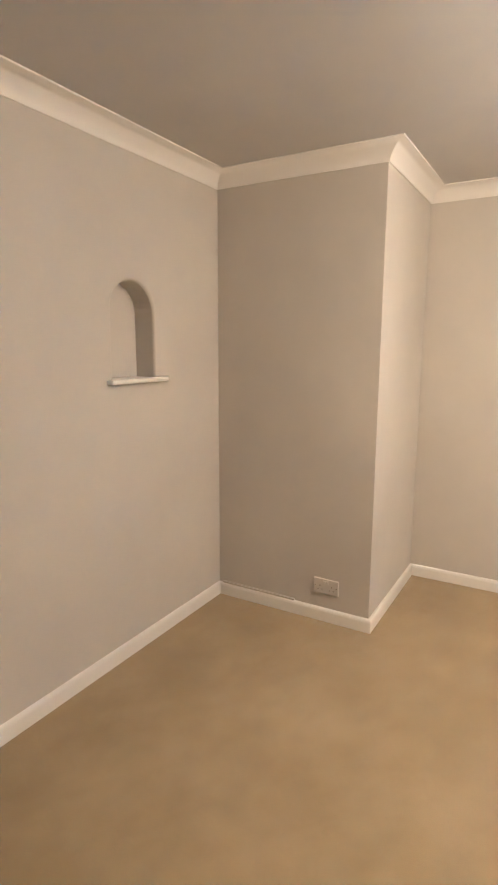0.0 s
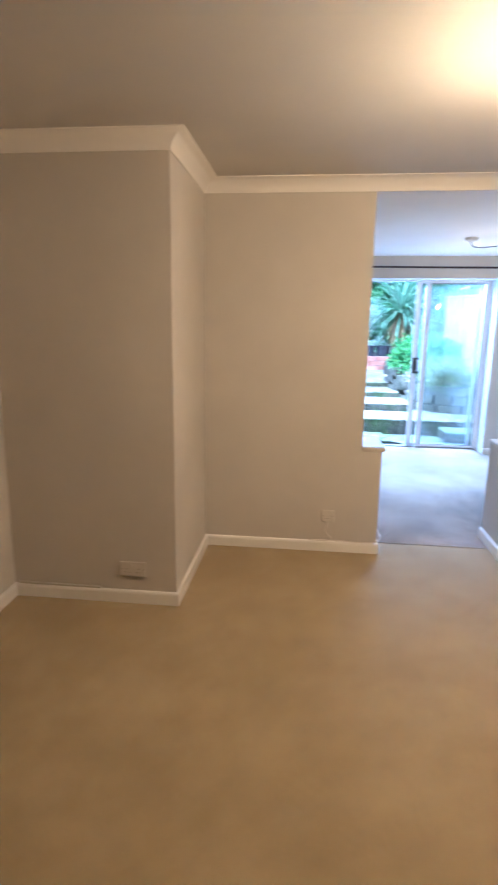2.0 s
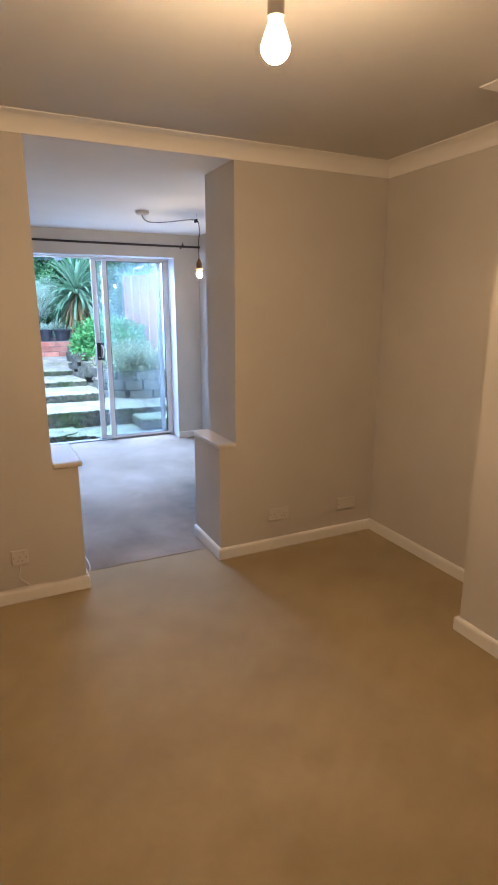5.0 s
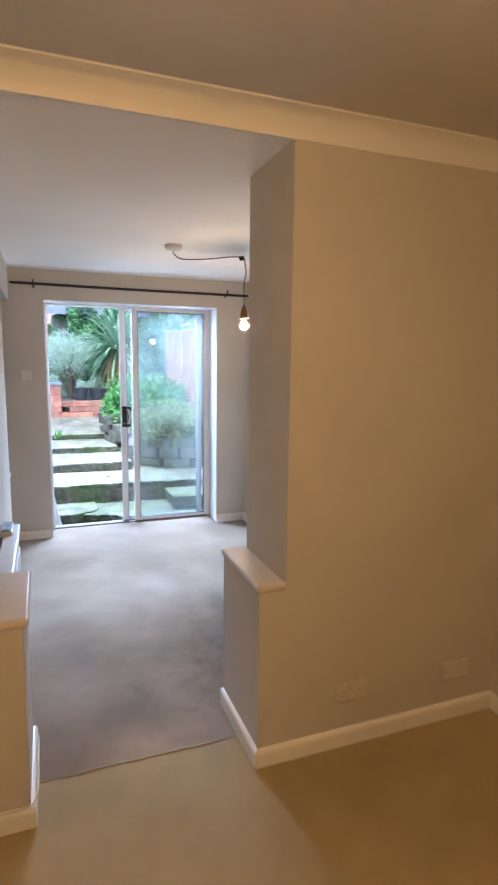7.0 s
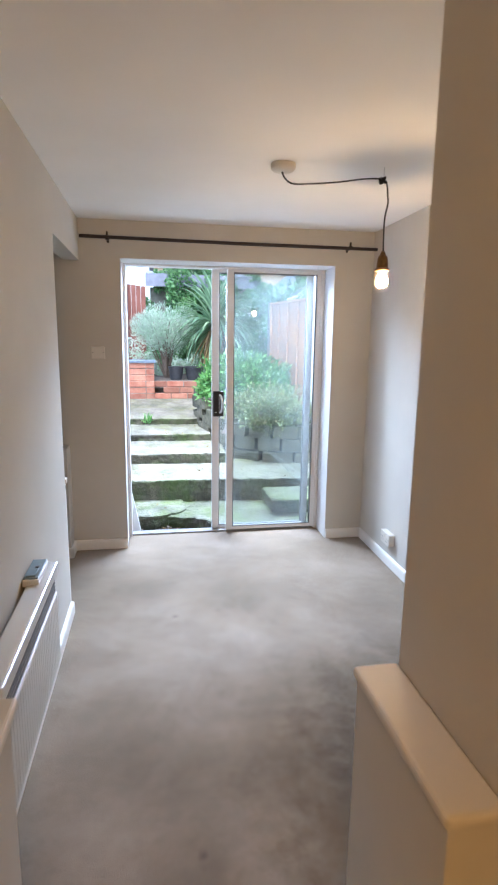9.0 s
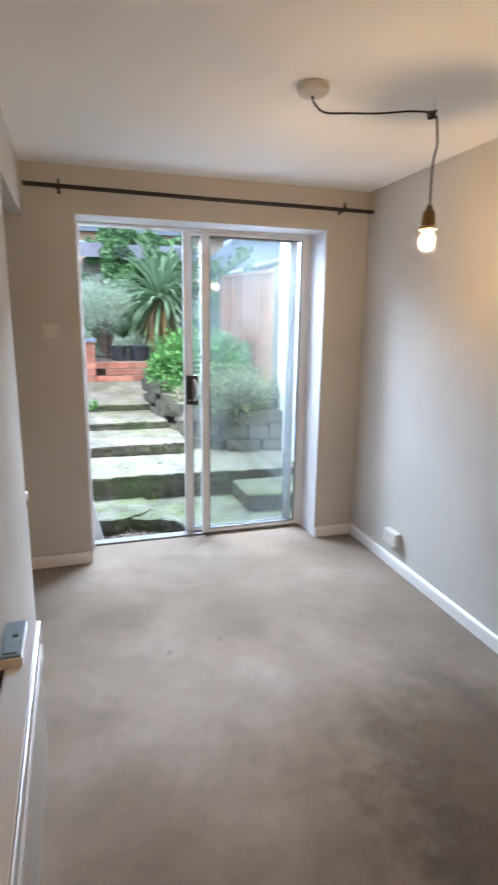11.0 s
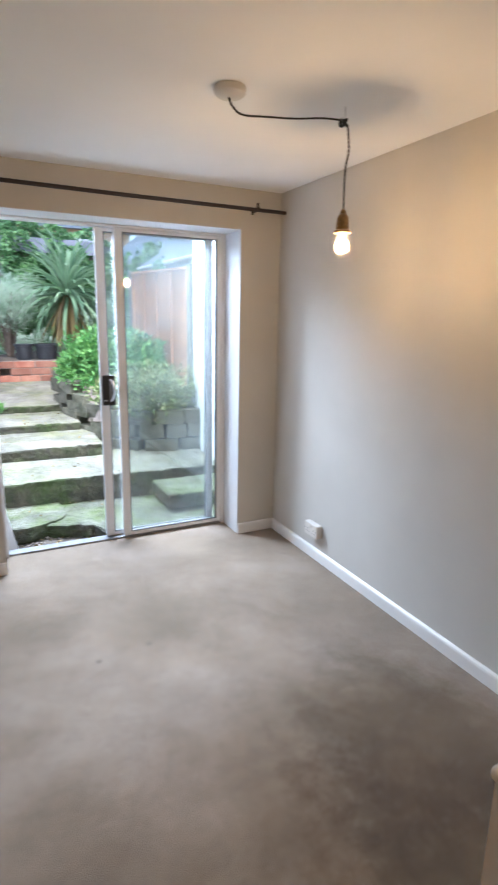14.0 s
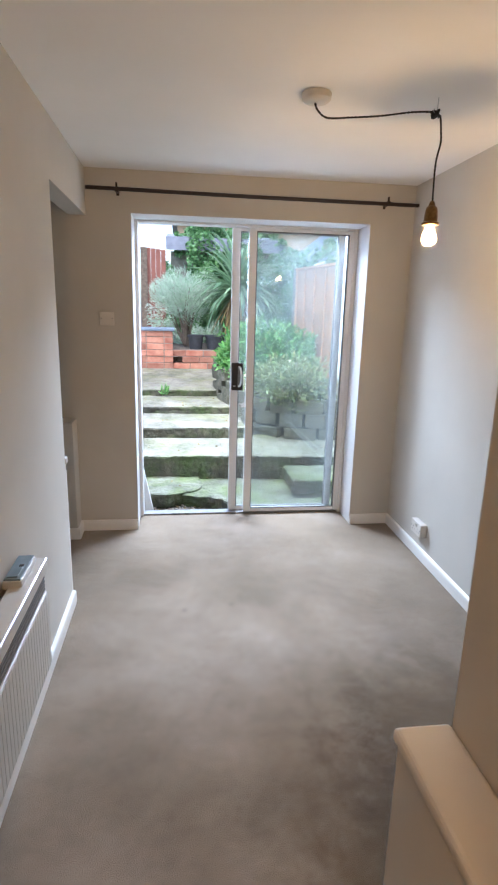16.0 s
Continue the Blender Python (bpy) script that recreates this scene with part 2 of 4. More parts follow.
GRILLE = rough_material("dark_grille", (0.12, 0.11, 0.098), (0.17, 0.158, 0.14), 60, 0.6, 0.2)
CONTROL = rough_material("blue_grey_plastic", (0.12, 0.175, 0.20), (0.18, 0.24, 0.27), 20, 0.45, 0.05)


def bulb_glass_material():
    n = Nodes("clear_bulb_glass", (1, 1, 1), 0.05)
    clear = n.add("ShaderNodeBsdfTransparent", Color=(1.0, 0.95, 0.86, 1))
    shine = n.add("ShaderNodeBsdfGlossy", Color=(1, 1, 1, 1), Roughness=0.03)
    m = n.add("ShaderNodeMixShader", Fac=0.03)
    n.link(clear.outputs[0], m.inputs[1])
    n.link(shine.outputs[0], m.inputs[2])
    veil = n.add("ShaderNodeBsdfTranslucent", Color=(1.0, 0.9, 0.72, 1))
    m2 = n.add("ShaderNodeMixShader", Fac=0.12)
    n.link(m.outputs[0], m2.inputs[1])
    n.link(veil.outputs[0], m2.inputs[2])
    n.link(m2.outputs[0], n.t.nodes["Material Output"].inputs["Surface"])
    return n.m


BULB_GLASS = bulb_glass_material()
WHITEWIRE = Nodes("white_flex", (0.7, 0.66, 0.6), 0.5).m
GLASS = pane_material()
GLOW_A = glow_material("lit_pearl_bulb", (1.0, 0.53, 0.18), BULB_A)
GLOW_NECK = glow_material("lit_pearl_neck", (1.0, 0.53, 0.18), 6.0)
GLOW_B = glow_material("lit_filament_bulb", (1.0, 0.64, 0.32), BULB_B)
LAVENDER = leaf_material("silver_green_leaf", (0.30, 0.44, 0.30), (0.44, 0.58, 0.43), (0.56, 0.66, 0.55), (0.46, 0.46, 0.42))
FRESH = leaf_material("fresh_green_leaf", (0.05, 0.16, 0.04), (0.13, 0.32, 0.08), (0.25, 0.47, 0.14), (0.06, 0.19, 0.05))
OLIVE = leaf_material("olive_leaf", (0.05, 0.09, 0.025), (0.18, 0.24, 0.08), (0.40, 0.45, 0.20), (0.22, 0.16, 0.09))
IVY = leaf_material("ivy_leaf", (0.05, 0.13, 0.045), (0.10, 0.24, 0.08), (0.24, 0.42, 0.18), (0.06, 0.16, 0.05))
YUCCA = leaf_material("yucca_leaf", (0.14, 0.25, 0.14), (0.22, 0.35, 0.20), (0.32, 0.45, 0.28), (0.17, 0.29, 0.17))
DEADLEAF = leaf_material("dry_leaf", (0.22, 0.14, 0.05), (0.32, 0.23, 0.09), (0.14, 0.09, 0.04), (0.27, 0.20, 0.07))


# ---- makers ----
BASE = {}


def part(name, bm, material, parent=None, label="", smooth=False):
    """Link a bmesh drawn in world metres as one mesh, alone or under a thing."""
    me = bpy.data.meshes.new(name)
    bm.to_mesh(me)
    bm.free()
    me.materials.append(material)
    if smooth:
        for p in me.polygons:
            p.use_smooth = True
        me.set_sharp_from_angle(angle=radians(38))
    ob = new(name, me)
    if parent is not None:
        base = BASE[parent]
        me.transform(Matrix.Translation(-base))
        ob.parent = parent
        BASE[ob] = base
    if label:
        tagged(ob, label)
    return ob


def thing(name, at, label, category, group="", kind=""):
    ob = new(name)
    ob.location = at
    BASE[ob] = Vector(at)
    return tagged(ob, label, category, group, kind)


def structure(name, bm, material, label, category, smooth=False):
    ob = part(name, bm, material, None, "", smooth)
    return tagged(ob, label, category, kind="structure")


def box(lo, hi, bevel=0.0, bm=None, segments=2):
    own = bmesh.new()
    bmesh.ops.create_cube(own, size=1)
    for v in own.verts:
        v.co = [a + (b - a) * (c + 0.5) for a, b, c in zip(lo, hi, v.co)]
    if bevel:
        bmesh.ops.bevel(own, geom=own.edges[:], offset=bevel, segments=segments, affect="EDGES", profile=0.5)
    if bm is None:
        return own
    me = bpy.data.meshes.new("tmp")
    own.to_mesh(me)
    own.free()
    bm.from_mesh(me)
    bpy.data.meshes.remove(me)
    return bm


def prism(outline, axis, a, b):
    """A flat outline pushed through from a to b along an axis: x (y, z), y (x, z) or z (x, y)."""
    bm = bmesh.new()

    def put(u, v, w):
        return {"x": (w, u, v), "y": (u, w, v), "z": (u, v, w)}[axis]

    f = bm.faces.new([bm.verts.new(put(u, v, a)) for u, v in outline])
    top = bmesh.ops.extrude_face_region(bm, geom=[f])["geom"]
    move = {"x": (b - a, 0, 0), "y": (0, b - a, 0), "z": (0, 0, b - a)}[axis]
    bmesh.ops.translate(bm, verts=[g for g in top if isinstance(g, bmesh.types.BMVert)], vec=move)
    bmesh.ops.recalc_face_normals(bm, faces=bm.faces[:])
    return bm


def sweep(profile, path, closed=False, bm=None):
    """A profile of (out from the wall, height) carried along a plan line that keeps the room on its right."""
    bm = bm or bmesh.new()
    pts = [Vector(p) for p in path]
    n, rings = len(pts), []
    for i, p in enumerate(pts):
        ins = [(pts[j] - pts[j - 1]).normalized() for j in (i, (i + 1) % n)]
        if not closed and i == 0:
            ins[0] = ins[1]
        if not closed and i == n - 1:
            ins[1] = ins[0]
        norm = [Vector((d.y, -d.x)) for d in ins]
        m = norm[0] + norm[1]
        m = m / max(0.2, m.dot(norm[0]))
        rings.append([bm.verts.new((p.x + m.x * o, p.y + m.y * o, z)) for o, z in profile])
    k = len(profile)
    for i in range(n if closed else n - 1):
        a, b = rings[i], rings[(i + 1) % n]
        for j in range(k):
            bm.faces.new((a[j], a[(j + 1) % k], b[(j + 1) % k], b[j]))
    if not closed:
        bm.faces.new(rings[0])
        bm.faces.new(rings[-1][::-1])
    bmesh.ops.recalc_face_normals(bm, faces=bm.faces[:])
    return bm


def tube(pts, r, sides=8, bm=None):
    bm = bm or bmesh.new()
    pts = [Vector(p) for p in pts]
    rings = []
    for i, p in enumerate(pts):
        d = (pts[min(i + 1, len(pts) - 1)] - pts[max(i - 1, 0)]).normalized()
        u = d.orthogonal().normalized() if i == 0 else (u - d * u.dot(d)).normalized()
        v = d.cross(u)
        rr = r[i] if isinstance(r, (list, tuple)) else r
        rings.append([bm.verts.new(p + (u * math.cos(2 * math.pi * k / sides) + v * math.sin(2 * math.pi * k / sides)) * rr) for k in range(sides)])
    for a, b in zip(rings, rings[1:]):
        for k in range(sides):
            bm.faces.new((a[k], a[(k + 1) % sides], b[(k + 1) % sides], b[k]))
    bm.faces.new(rings[0][::-1])
    bm.faces.new(rings[-1])
    return bm


def lathe(profile, at, sides=32, bm=None):
    """Turned shape from (radius, height) pairs about an upright axis."""
    bm = bm or bmesh.new()
    x, y, z = at
    rings = [[bm.verts.new((x + r * math.cos(2 * math.pi * k / sides), y + r * math.sin(2 * math.pi * k / sides), z + h)) for k in range(sides)] for r, h in profile]
    for a, b in zip(rings, rings[1:]):
        for k in range(sides):
            bm.faces.new((a[k], a[(k + 1) % sides], b[(k + 1) % sides], b[k]))
    bm.faces.new(rings[0][::-1])
    bm.faces.new(rings[-1])
    bmesh.ops.recalc_face_normals(bm, faces=bm.faces[:])
    return bm


def smooth_line(pts, steps=8):
    """Catmull-Rom points through the given ones."""
    p = [Vector(q) for q in pts]
    p = [p[0] * 2 - p[1], *p, p[-1] * 2 - p[-2]]
    out = []
    for a, b, c, d in zip(p, p[1:], p[2:], p[3:]):
        for i in range(steps):
            t = i / steps
            out.append(0.5 * (2 * b + (c - a) * t + (2 * a - 5 * b + 4 * c - d) * t**2 + (3 * b - a - 3 * c + d) * t**3))
    return [*out, p[-2]]


# ---- the two rooms ----
WX, BX, BY, FY, EX = 0.225, 1.172, 3.168, 4.05, 4.372     # west wall, jog, dividing wall, east recess
BRX, BRY = 3.96, 2.805                                    # chimney breast
SY = -1.7
CA, CD = 2.42, 2.348                                      # ceilings
BACK = 4.49                                               # far face of the dividing wall
DE_NEAR = 4.284                                           # the east wall runs slightly out of square
DW, DE, DN = 2.215, 4.333, 7.337                          # dining walls
PASS_Y, PASS_Z = 6.335, 2.075                              # way to the side passage
OX0, OX1, OZ = 2.487, 4.036, 2.10                         # garden door opening
OUT = 7.68                                                # outer face of the house


def niche_wall():
    """West wall with a shallow arched niche sunk into it."""
    bm = bmesh.new()
    y0, y1, z0, spring, depth = 2.318, 2.606, 1.352, 1.655, 0.118
    mid, half = (y0 + y1) / 2, (y1 - y0) / 2
    arch = [(y1, z0), (y1, spring)] + [(mid + half * math.cos(a), spring + half * 0.98 * math.sin(a)) for a in np.linspace(0, math.pi, 19)[1:-1]] + [(y0, spring), (y0, z0)]
    lip = 0.009
    inner = [bm.verts.new((WX, y + lip * np.sign(y - mid) * (abs(y - mid) > 0.01), z + lip * (z > z0))) for y, z in arch]
    outer = [bm.verts.new((WX, y, z)) for y, z in ((SY, 0), (FY, 0), (FY, CA + 0.1), (SY, CA + 0.1))]
    edges = [bm.edges.new((r[i - 1], r[i])) for r in (inner, outer) for i in range(len(r))]
    bmesh.ops.triangle_fill(bm, edges=edges, use_beauty=True)
    soft_edge = [bm.verts.new((WX - 0.003, y + 0.4 * (v.co.y - y), z + 0.4 * (v.co.z - z))) for v, (y, z) in zip(inner, arch)]
    edge = [bm.verts.new((WX - 0.010, y, z)) for y, z in arch]
    back = [bm.verts.new((WX - depth, y, z)) for y, z in arch]
    for a, b in ((inner, soft_edge), (soft_edge, edge), (edge, back)):
        for i in range(len(inner)):
            bm.faces.new((a[i - 1], a[i], b[i], b[i - 1]))
    bm.faces.new(back)
    far = [bm.verts.new((WX - 0.3, v.co.y, v.co.z)) for v in outer]
    for i in range(4):
        bm.faces.new((outer[i - 1], outer[i], far[i], far[i - 1]))
    bm.faces.new(far)
    bmesh.ops.recalc_face_normals(bm, faces=bm.faces[:])
    return bm


structure("wall_west", niche_wall(), WALL, "warm grey painted wall with an arched niche", "wall")
structure("wall_jog", box((WX + 0.002, BY, 0), (BX, FY - 0.002, CA + 0.1)), WALL, "warm grey painted boxed-out corner of the room", "wall")
ARCH = [(WX, 0), (2.368, 0), (2.368, 0.722), (2.236, 0.722), (2.236, CA + 0.02), (3.309, CA + 0.02), (3.309, 0.722), (3.2, 0.722), (3.2, 0), (4.7, 0), (4.7, 2.6), (WX, 2.6)]
structure("wall_north", prism(ARCH, "y", FY, BACK), WALL, "warm grey dividing wall with a wide stepped opening", "wall")
structure("wall_east", box((EX, SY, 0), (EX + 0.25, FY - 0.002, CA + 0.1)), WALL, "warm grey painted wall of the recess", "wall")
structure("chimney_breast", box((BRX, 0.6, 0), (EX - 0.002, BRY, CA + 0.1)), WALL, "warm grey painted chimney breast", "wall")
structure("wall_south", box((WX - 0.3, SY - 0.2, 0), (EX + 0.25, SY, CA + 0.1)), WALL, "warm grey painted wall", "wall")
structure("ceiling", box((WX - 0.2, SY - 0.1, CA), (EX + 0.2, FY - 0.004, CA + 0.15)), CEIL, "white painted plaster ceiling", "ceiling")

structure("wall_dining_east", prism([(DE_NEAR, BACK + 0.002), (DE + 0.004, OUT - 0.002), (DE + 0.3, OUT - 0.002), (DE + 0.3, BACK + 0.002)], "z", -0.2, 2.6), WALL, "pale grey painted wall", "wall")
structure("wall_dining_west", prism([(BACK + 0.002, 0), (PASS_Y, 0), (PASS_Y, PASS_Z), (DN - 0.002, PASS_Z), (DN - 0.002, 2.6), (BACK + 0.002, 2.6)], "x", DW - 0.11, DW), WALL, "pale grey wall with a squared opening to a passage", "wall")
GARDEN_WALL = [(0.9, -0.2), (OX0, -0.2), (OX0, OZ), (OX1, OZ), (OX1, -0.2), (DE + 0.3, -0.2), (DE + 0.3, 2.6), (0.9, 2.6)]
structure("wall_garden", prism(GARDEN_WALL, "y", DN, OUT), WALL, "pale grey wall round the garden door", "wall")
structure("wall_passage", box((0.8, BACK + 0.002, 0), (0.9, OUT, 2.6)), WALL, "pale grey painted wall of the passage", "wall")
structure("boxing", box((0.902, 7.19, 0), (2.1, DN - 0.002, 0.80), 0.006), WALL, "low painted boxing along the passage wall", "boxing")
through_way = box((2.2365, FY + 0.001, CD), (3.3085, BACK + 0.004, CD + 0.085))
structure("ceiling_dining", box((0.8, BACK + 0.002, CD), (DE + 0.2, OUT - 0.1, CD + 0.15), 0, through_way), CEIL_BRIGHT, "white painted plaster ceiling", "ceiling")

SEAM = 4.24
structure("floor", box((WX - 0.1, SY - 0.1, -0.1), (4.6, SEAM, 0.0)), CARPET, "worn beige fitted carpet", "floor")
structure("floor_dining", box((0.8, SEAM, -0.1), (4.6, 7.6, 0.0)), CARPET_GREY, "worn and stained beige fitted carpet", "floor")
random.seed(5)
ridge = [(2.2 + 0.05 * i, SEAM + random.uniform(-0.004, 0.004), 0.001) for i in range(23)]
structure("carpet_seam", tube(ridge, [0.0018 + random.uniform(0, 0.0035) for _ in ridge], 6), FRAY, "frayed join between two carpets", "carpet seam")

COVE_PROFILE = [(-0.01, CD - 0.006), (0.006, CD - 0.006), (0.009, CD + 0.003), (0.012, CD + 0.012), (0.018, CD + 0.022), (0.026, CD + 0.032), (0.036, CD + 0.042), (0.048, CD + 0.051), (0.062, CD + 0.059), (0.077, CD + 0.064), (0.090, CD + 0.067), (0.093, CA), (0.092, CA + 0.02), (-0.01, CA + 0.02)]
ROOM = [(WX, SY), (WX, BY), (BX, BY), (BX, FY), (EX, FY), (EX, BRY), (BRX, BRY), (BRX, 0.6), (EX, 0.6), (EX, SY)]
structure("cornice", sweep(COVE_PROFILE, ROOM, True), COVE, "white plaster coved cornice", "cornice", True)
SK = [(-0.002, 0), (0.018, 0), (0.018, 0.058), (0.015, 0.068), (0.009, 0.073), (-0.002, 0.074)]
LEFT_RUN = [(EX, SY), (WX, SY), (WX, BY), (BX, BY), (BX, FY), (2.368, FY), (2.368, BACK)]
RIGHT_RUN = [(3.2, BACK), (3.2, FY), (EX, FY), (EX, BRY), (BRX, BRY), (BRX, 0.6), (EX, 0.6), (EX, SY + 0.02)]
structure("baseboard_west", sweep(SK, LEFT_RUN), TRIM, "white gloss skirting board", "skirting")
structure("baseboard_east", sweep(SK, RIGHT_RUN), TRIM, "white gloss skirting board", "skirting")
structure("baseboard_dining_east", sweep(SK, [(OX1 + 0.002, DN), (DE, DN), (DE_NEAR, BACK + 0.01)]), TRIM, "white gloss skirting board", "skirting")
structure("baseboard_dining_west", sweep(SK, [(DW, BACK + 0.03), (DW, PASS_Y), (DW - 0.11, PASS_Y)]), TRIM, "white gloss skirting board", "skirting")
structure("baseboard_passage", sweep(SK, [(0.95, 7.19), (2.1, 7.19), (2.1, DN), (OX0 - 0.002, DN)]), TRIM, "white gloss skirting board", "skirting")


lining = bmesh.new()
box((OX0 - 0.001, DN - 0.003, 0.0), (OX0 + 0.003, 7.57, OZ), 0, lining)
box((OX1 - 0.003, DN - 0.003, 0.0), (OX1 + 0.001, 7.57, OZ), 0, lining)
box((OX0 + 0.003, DN - 0.003, OZ - 0.003), (OX1 - 0.003, 7.57, OZ + 0.001), 0, lining)
structure("trim_reveal", lining, REVEAL, "white painted reveal lining of the garden door", "trim")


def ledge(name, x0, x1):
    """Bull-nosed timber capping on the low stub of wall."""
    structure(name, box((x0, FY - 0.012, 0.722), (x1, BACK + 0.008, 0.752), 0.011, segments=3), CAPPING, "cream gloss capping on the low wall stub", "ledge")


ledge("ledge_west", 2.2365, 2.39)
ledge("ledge_east", 3.188, 3.3085)

shelf = thing("niche_shelf", (WX, 2.46, 1.33), "thin white painted shelf under the arched niche", "shelf")
part("board", box((WX - 0.11, 2.32, 1.335), (WX + 0.04, 2.604, 1.353), 0.004), TRIM, shelf)
part("nosing", box((WX + 0.001, 2.275, 1.333), (WX + 0.042, 2.665, 1.3545), 0.006), TRIM, shelf)

# ---- garden door ----
def profile_bar(lo, hi):
    return box(lo, hi, 0.004)


door = thing("patio_door", (3.26, 7.62, 0.0), "white aluminium sliding patio door standing open", "patio door")
FX0, FX1, FZ = OX0 + 0.003, OX1 - 0.003, OZ - 0.003
part("jamb", profile_bar((FX0, 7.57, 0.0), (2.514, 7.675, FZ)), ALU, door)
part("jamb", profile_bar((4.008, 7.57, 0.0), (FX1, 7.675, FZ)), ALU, door)
part("head", profile_bar((2.514, 7.57, 2.083), (4.008, 7.675, FZ)), ALU, door)
part("track", profile_bar((2.514, 7.585, -0.1), (4.008, 7.66, 0.014)), TRACK, door, "worn grey aluminium bottom track")


def sash(name, x0, x1, left, right, y0, y1, label, far_stile=ALU):
    zb, zt = 0.018, 2.081
    s = part(name, profile_bar((x0, y0, zb), (x0 + left, y1, zt)), ALU, door, label)
    part("stile", profile_bar((x1 - right, y0, zb), (x1, y1, zt)), far_stile, s)
    part("rail", profile_bar((x0 + left, y0 + 0.002, zt - 0.022), (x1 - right, y1 - 0.002, zt)), ALU, s)
    part("rail", profile_bar((x0 + left, y0 + 0.002, zb), (x1 - right, y1 - 0.002, zb + 0.026)), ALU, s)
    gx0, gx1, gz0, gz1, g = x0 + left, x1 - right, zb + 0.026, zt - 0.022, 0.006
    seal = bmesh.new()
    for lo, hi in (((gx0, gz0), (gx0 + g, gz1)), ((gx1 - g, gz0), (gx1, gz1)), ((gx0, gz0), (gx1, gz0 + g)), ((gx0, gz1 - g), (gx1, gz1))):
        box((lo[0], y0 + 0.004, lo[1]), (hi[0], y1 - 0.004, hi[1]), 0, seal)
    part("gasket", seal, EDGE, s, "dark rubber gasket")
    for k in (-1, 1):
        ym = (y0 + y1) / 2 + k * 0.008
        p = part("pane", box((gx0, ym - 0.002, gz0), (gx1, ym + 0.002, gz1)), GLASS, s, "dusty double-glazed pane")
        p.visible_shadow = False
    return s


fixed = sash("fixed_sash", 3.266, 4.008, 0.052, 0.034, 7.575, 7.607, "white aluminium fixed glazed sash")
slider = sash("sliding_sash", 3.154, 3.960, 0.056, 0.05, 7.622, 7.654, "white aluminium sliding glazed sash", SHADED_ALU)
handle = part("handle", box((3.163, 7.598, 0.955), (3.246, 7.622, 1.156), 0.006), BLACK, slider, "black plastic pull handle with latch")
grip = tube(smooth_line([(3.214, 7.6, 0.985), (3.226, 7.585, 1.0), (3.232, 7.575, 1.055), (3.226, 7.585, 1.11), (3.214, 7.6, 1.128)], 6), 0.008, 8)
part("grip", grip, CHROME, slider, "pale metal pull grip", smooth=True)
part("finger_plate", box((3.206, 7.5955, 0.985), (3.224, 7.599, 1.13), 0.001), TRACK, slider, "grey metal finger plate")
part("lock", lathe([(0.009, 0), (0.009, 0.006)], (3.182, 7.594, 0.985), 14), CHROME, slider, "small metal lock cylinder")


# ---- fittings on the walls ----
def wall_pose(x, y, z, turn):
    return Matrix.Translation((x, y, z)) @ Matrix.Rotation(radians(turn), 4, "Z")


def plate(name, label, category, w, rockers=0, pins=(), screws=True, group="", body=None, holes=None):
    """A faceplate in the xz plane that looks towards -y, with its back at y = 0."""
    t = thing(name, (0, 0, 0), label, category, group)
    part("back_box", box((-w / 2 + 0.006, -0.004, -0.037), (w / 2 - 0.006, 0.0, 0.037)), body or PLASTIC, t)
    part("faceplate", box((-w / 2, -0.012, -0.043), (w / 2, -0.003, 0.043), 0.004), body or PLASTIC, t)
    for px in pins:
        slots = bmesh.new()
        for dx, dz, sw, sh in ((0, 0.008, 0.004, 0.009), (-0.011, -0.012, 0.008, 0.004), (0.011, -0.012, 0.008, 0.004)):
            box((px + dx - sw / 2, -0.0128, dz - sh / 2 - 0.006), (px + dx + sw / 2, -0.0116, dz + sh / 2 - 0.006), 0, slots)
        part("pin_slots", slots, holes or BLACK, t, "dark pin slots")
        part("rocker", box((px - 0.006 + (0.024 if px <= 0 else -0.024), -0.016, 0.012), (px + 0.006 + (0.024 if px <= 0 else -0.024), -0.011, 0.032), 0.002), body or PLASTIC, t)
    for k in range(rockers):
        part("rocker", box((-0.008 + k * 0.02, -0.017, -0.012), (0.008 + k * 0.02, -0.011, 0.012), 0.002), body or PLASTIC, t)
    if screws:
        for k in (-1, 1):
            s = lathe([(0.0035, 0), (0.003, 0.0015)], (0, 0, 0), 10)
            s.transform(Matrix.Translation((k * (w / 2 - 0.012), -0.0118, 0)) @ Matrix.Rotation(radians(90), 4, "X"))
            part("screw", s, holes or EDGE, t)
    return t


def placed(t, m):
    t.matrix_basis = m
    return t


double = placed(plate("double_socket", "painted-over double power socket above the skirting", "socket", 0.147, 0, (-0.034, 0.034), group="power sockets", body=PAINTED, holes=DULL), wall_pose(0.93, BY, 0.203, 0))
copy_thing(double, wall_pose(3.612, FY, 0.24, 0))
surface = plate("surface_socket", "cream double socket on a deep surface box", "socket", 0.147, 0, (-0.034, 0.034), group="power sockets")
part("pattress", box((-0.072, -0.003, -0.042), (0.072, 0.030, 0.042), 0.004), PLASTIC, surface, "deep cream surface box")
placed(surface, wall_pose(DE - 0.042, 6.742, 0.205, -91))
placed(plate("single_socket", "cream single socket outlet with a white flex", "socket", 0.086, 0, (0,), group="power sockets", body=PAINTED, holes=DULL), wall_pose(2.03, FY, 0.258, 0))
placed(plate("blank_plate", "painted-over blank wall plate", "blank plate", 0.146, body=PAINTED, holes=DULL), wall_pose(4.146, FY, 0.228, 0))
placed(plate("fused_switch", "white blank switch plate with two screws", "wall plate", 0.094), wall_pose(2.321, DN, 1.455, 0))

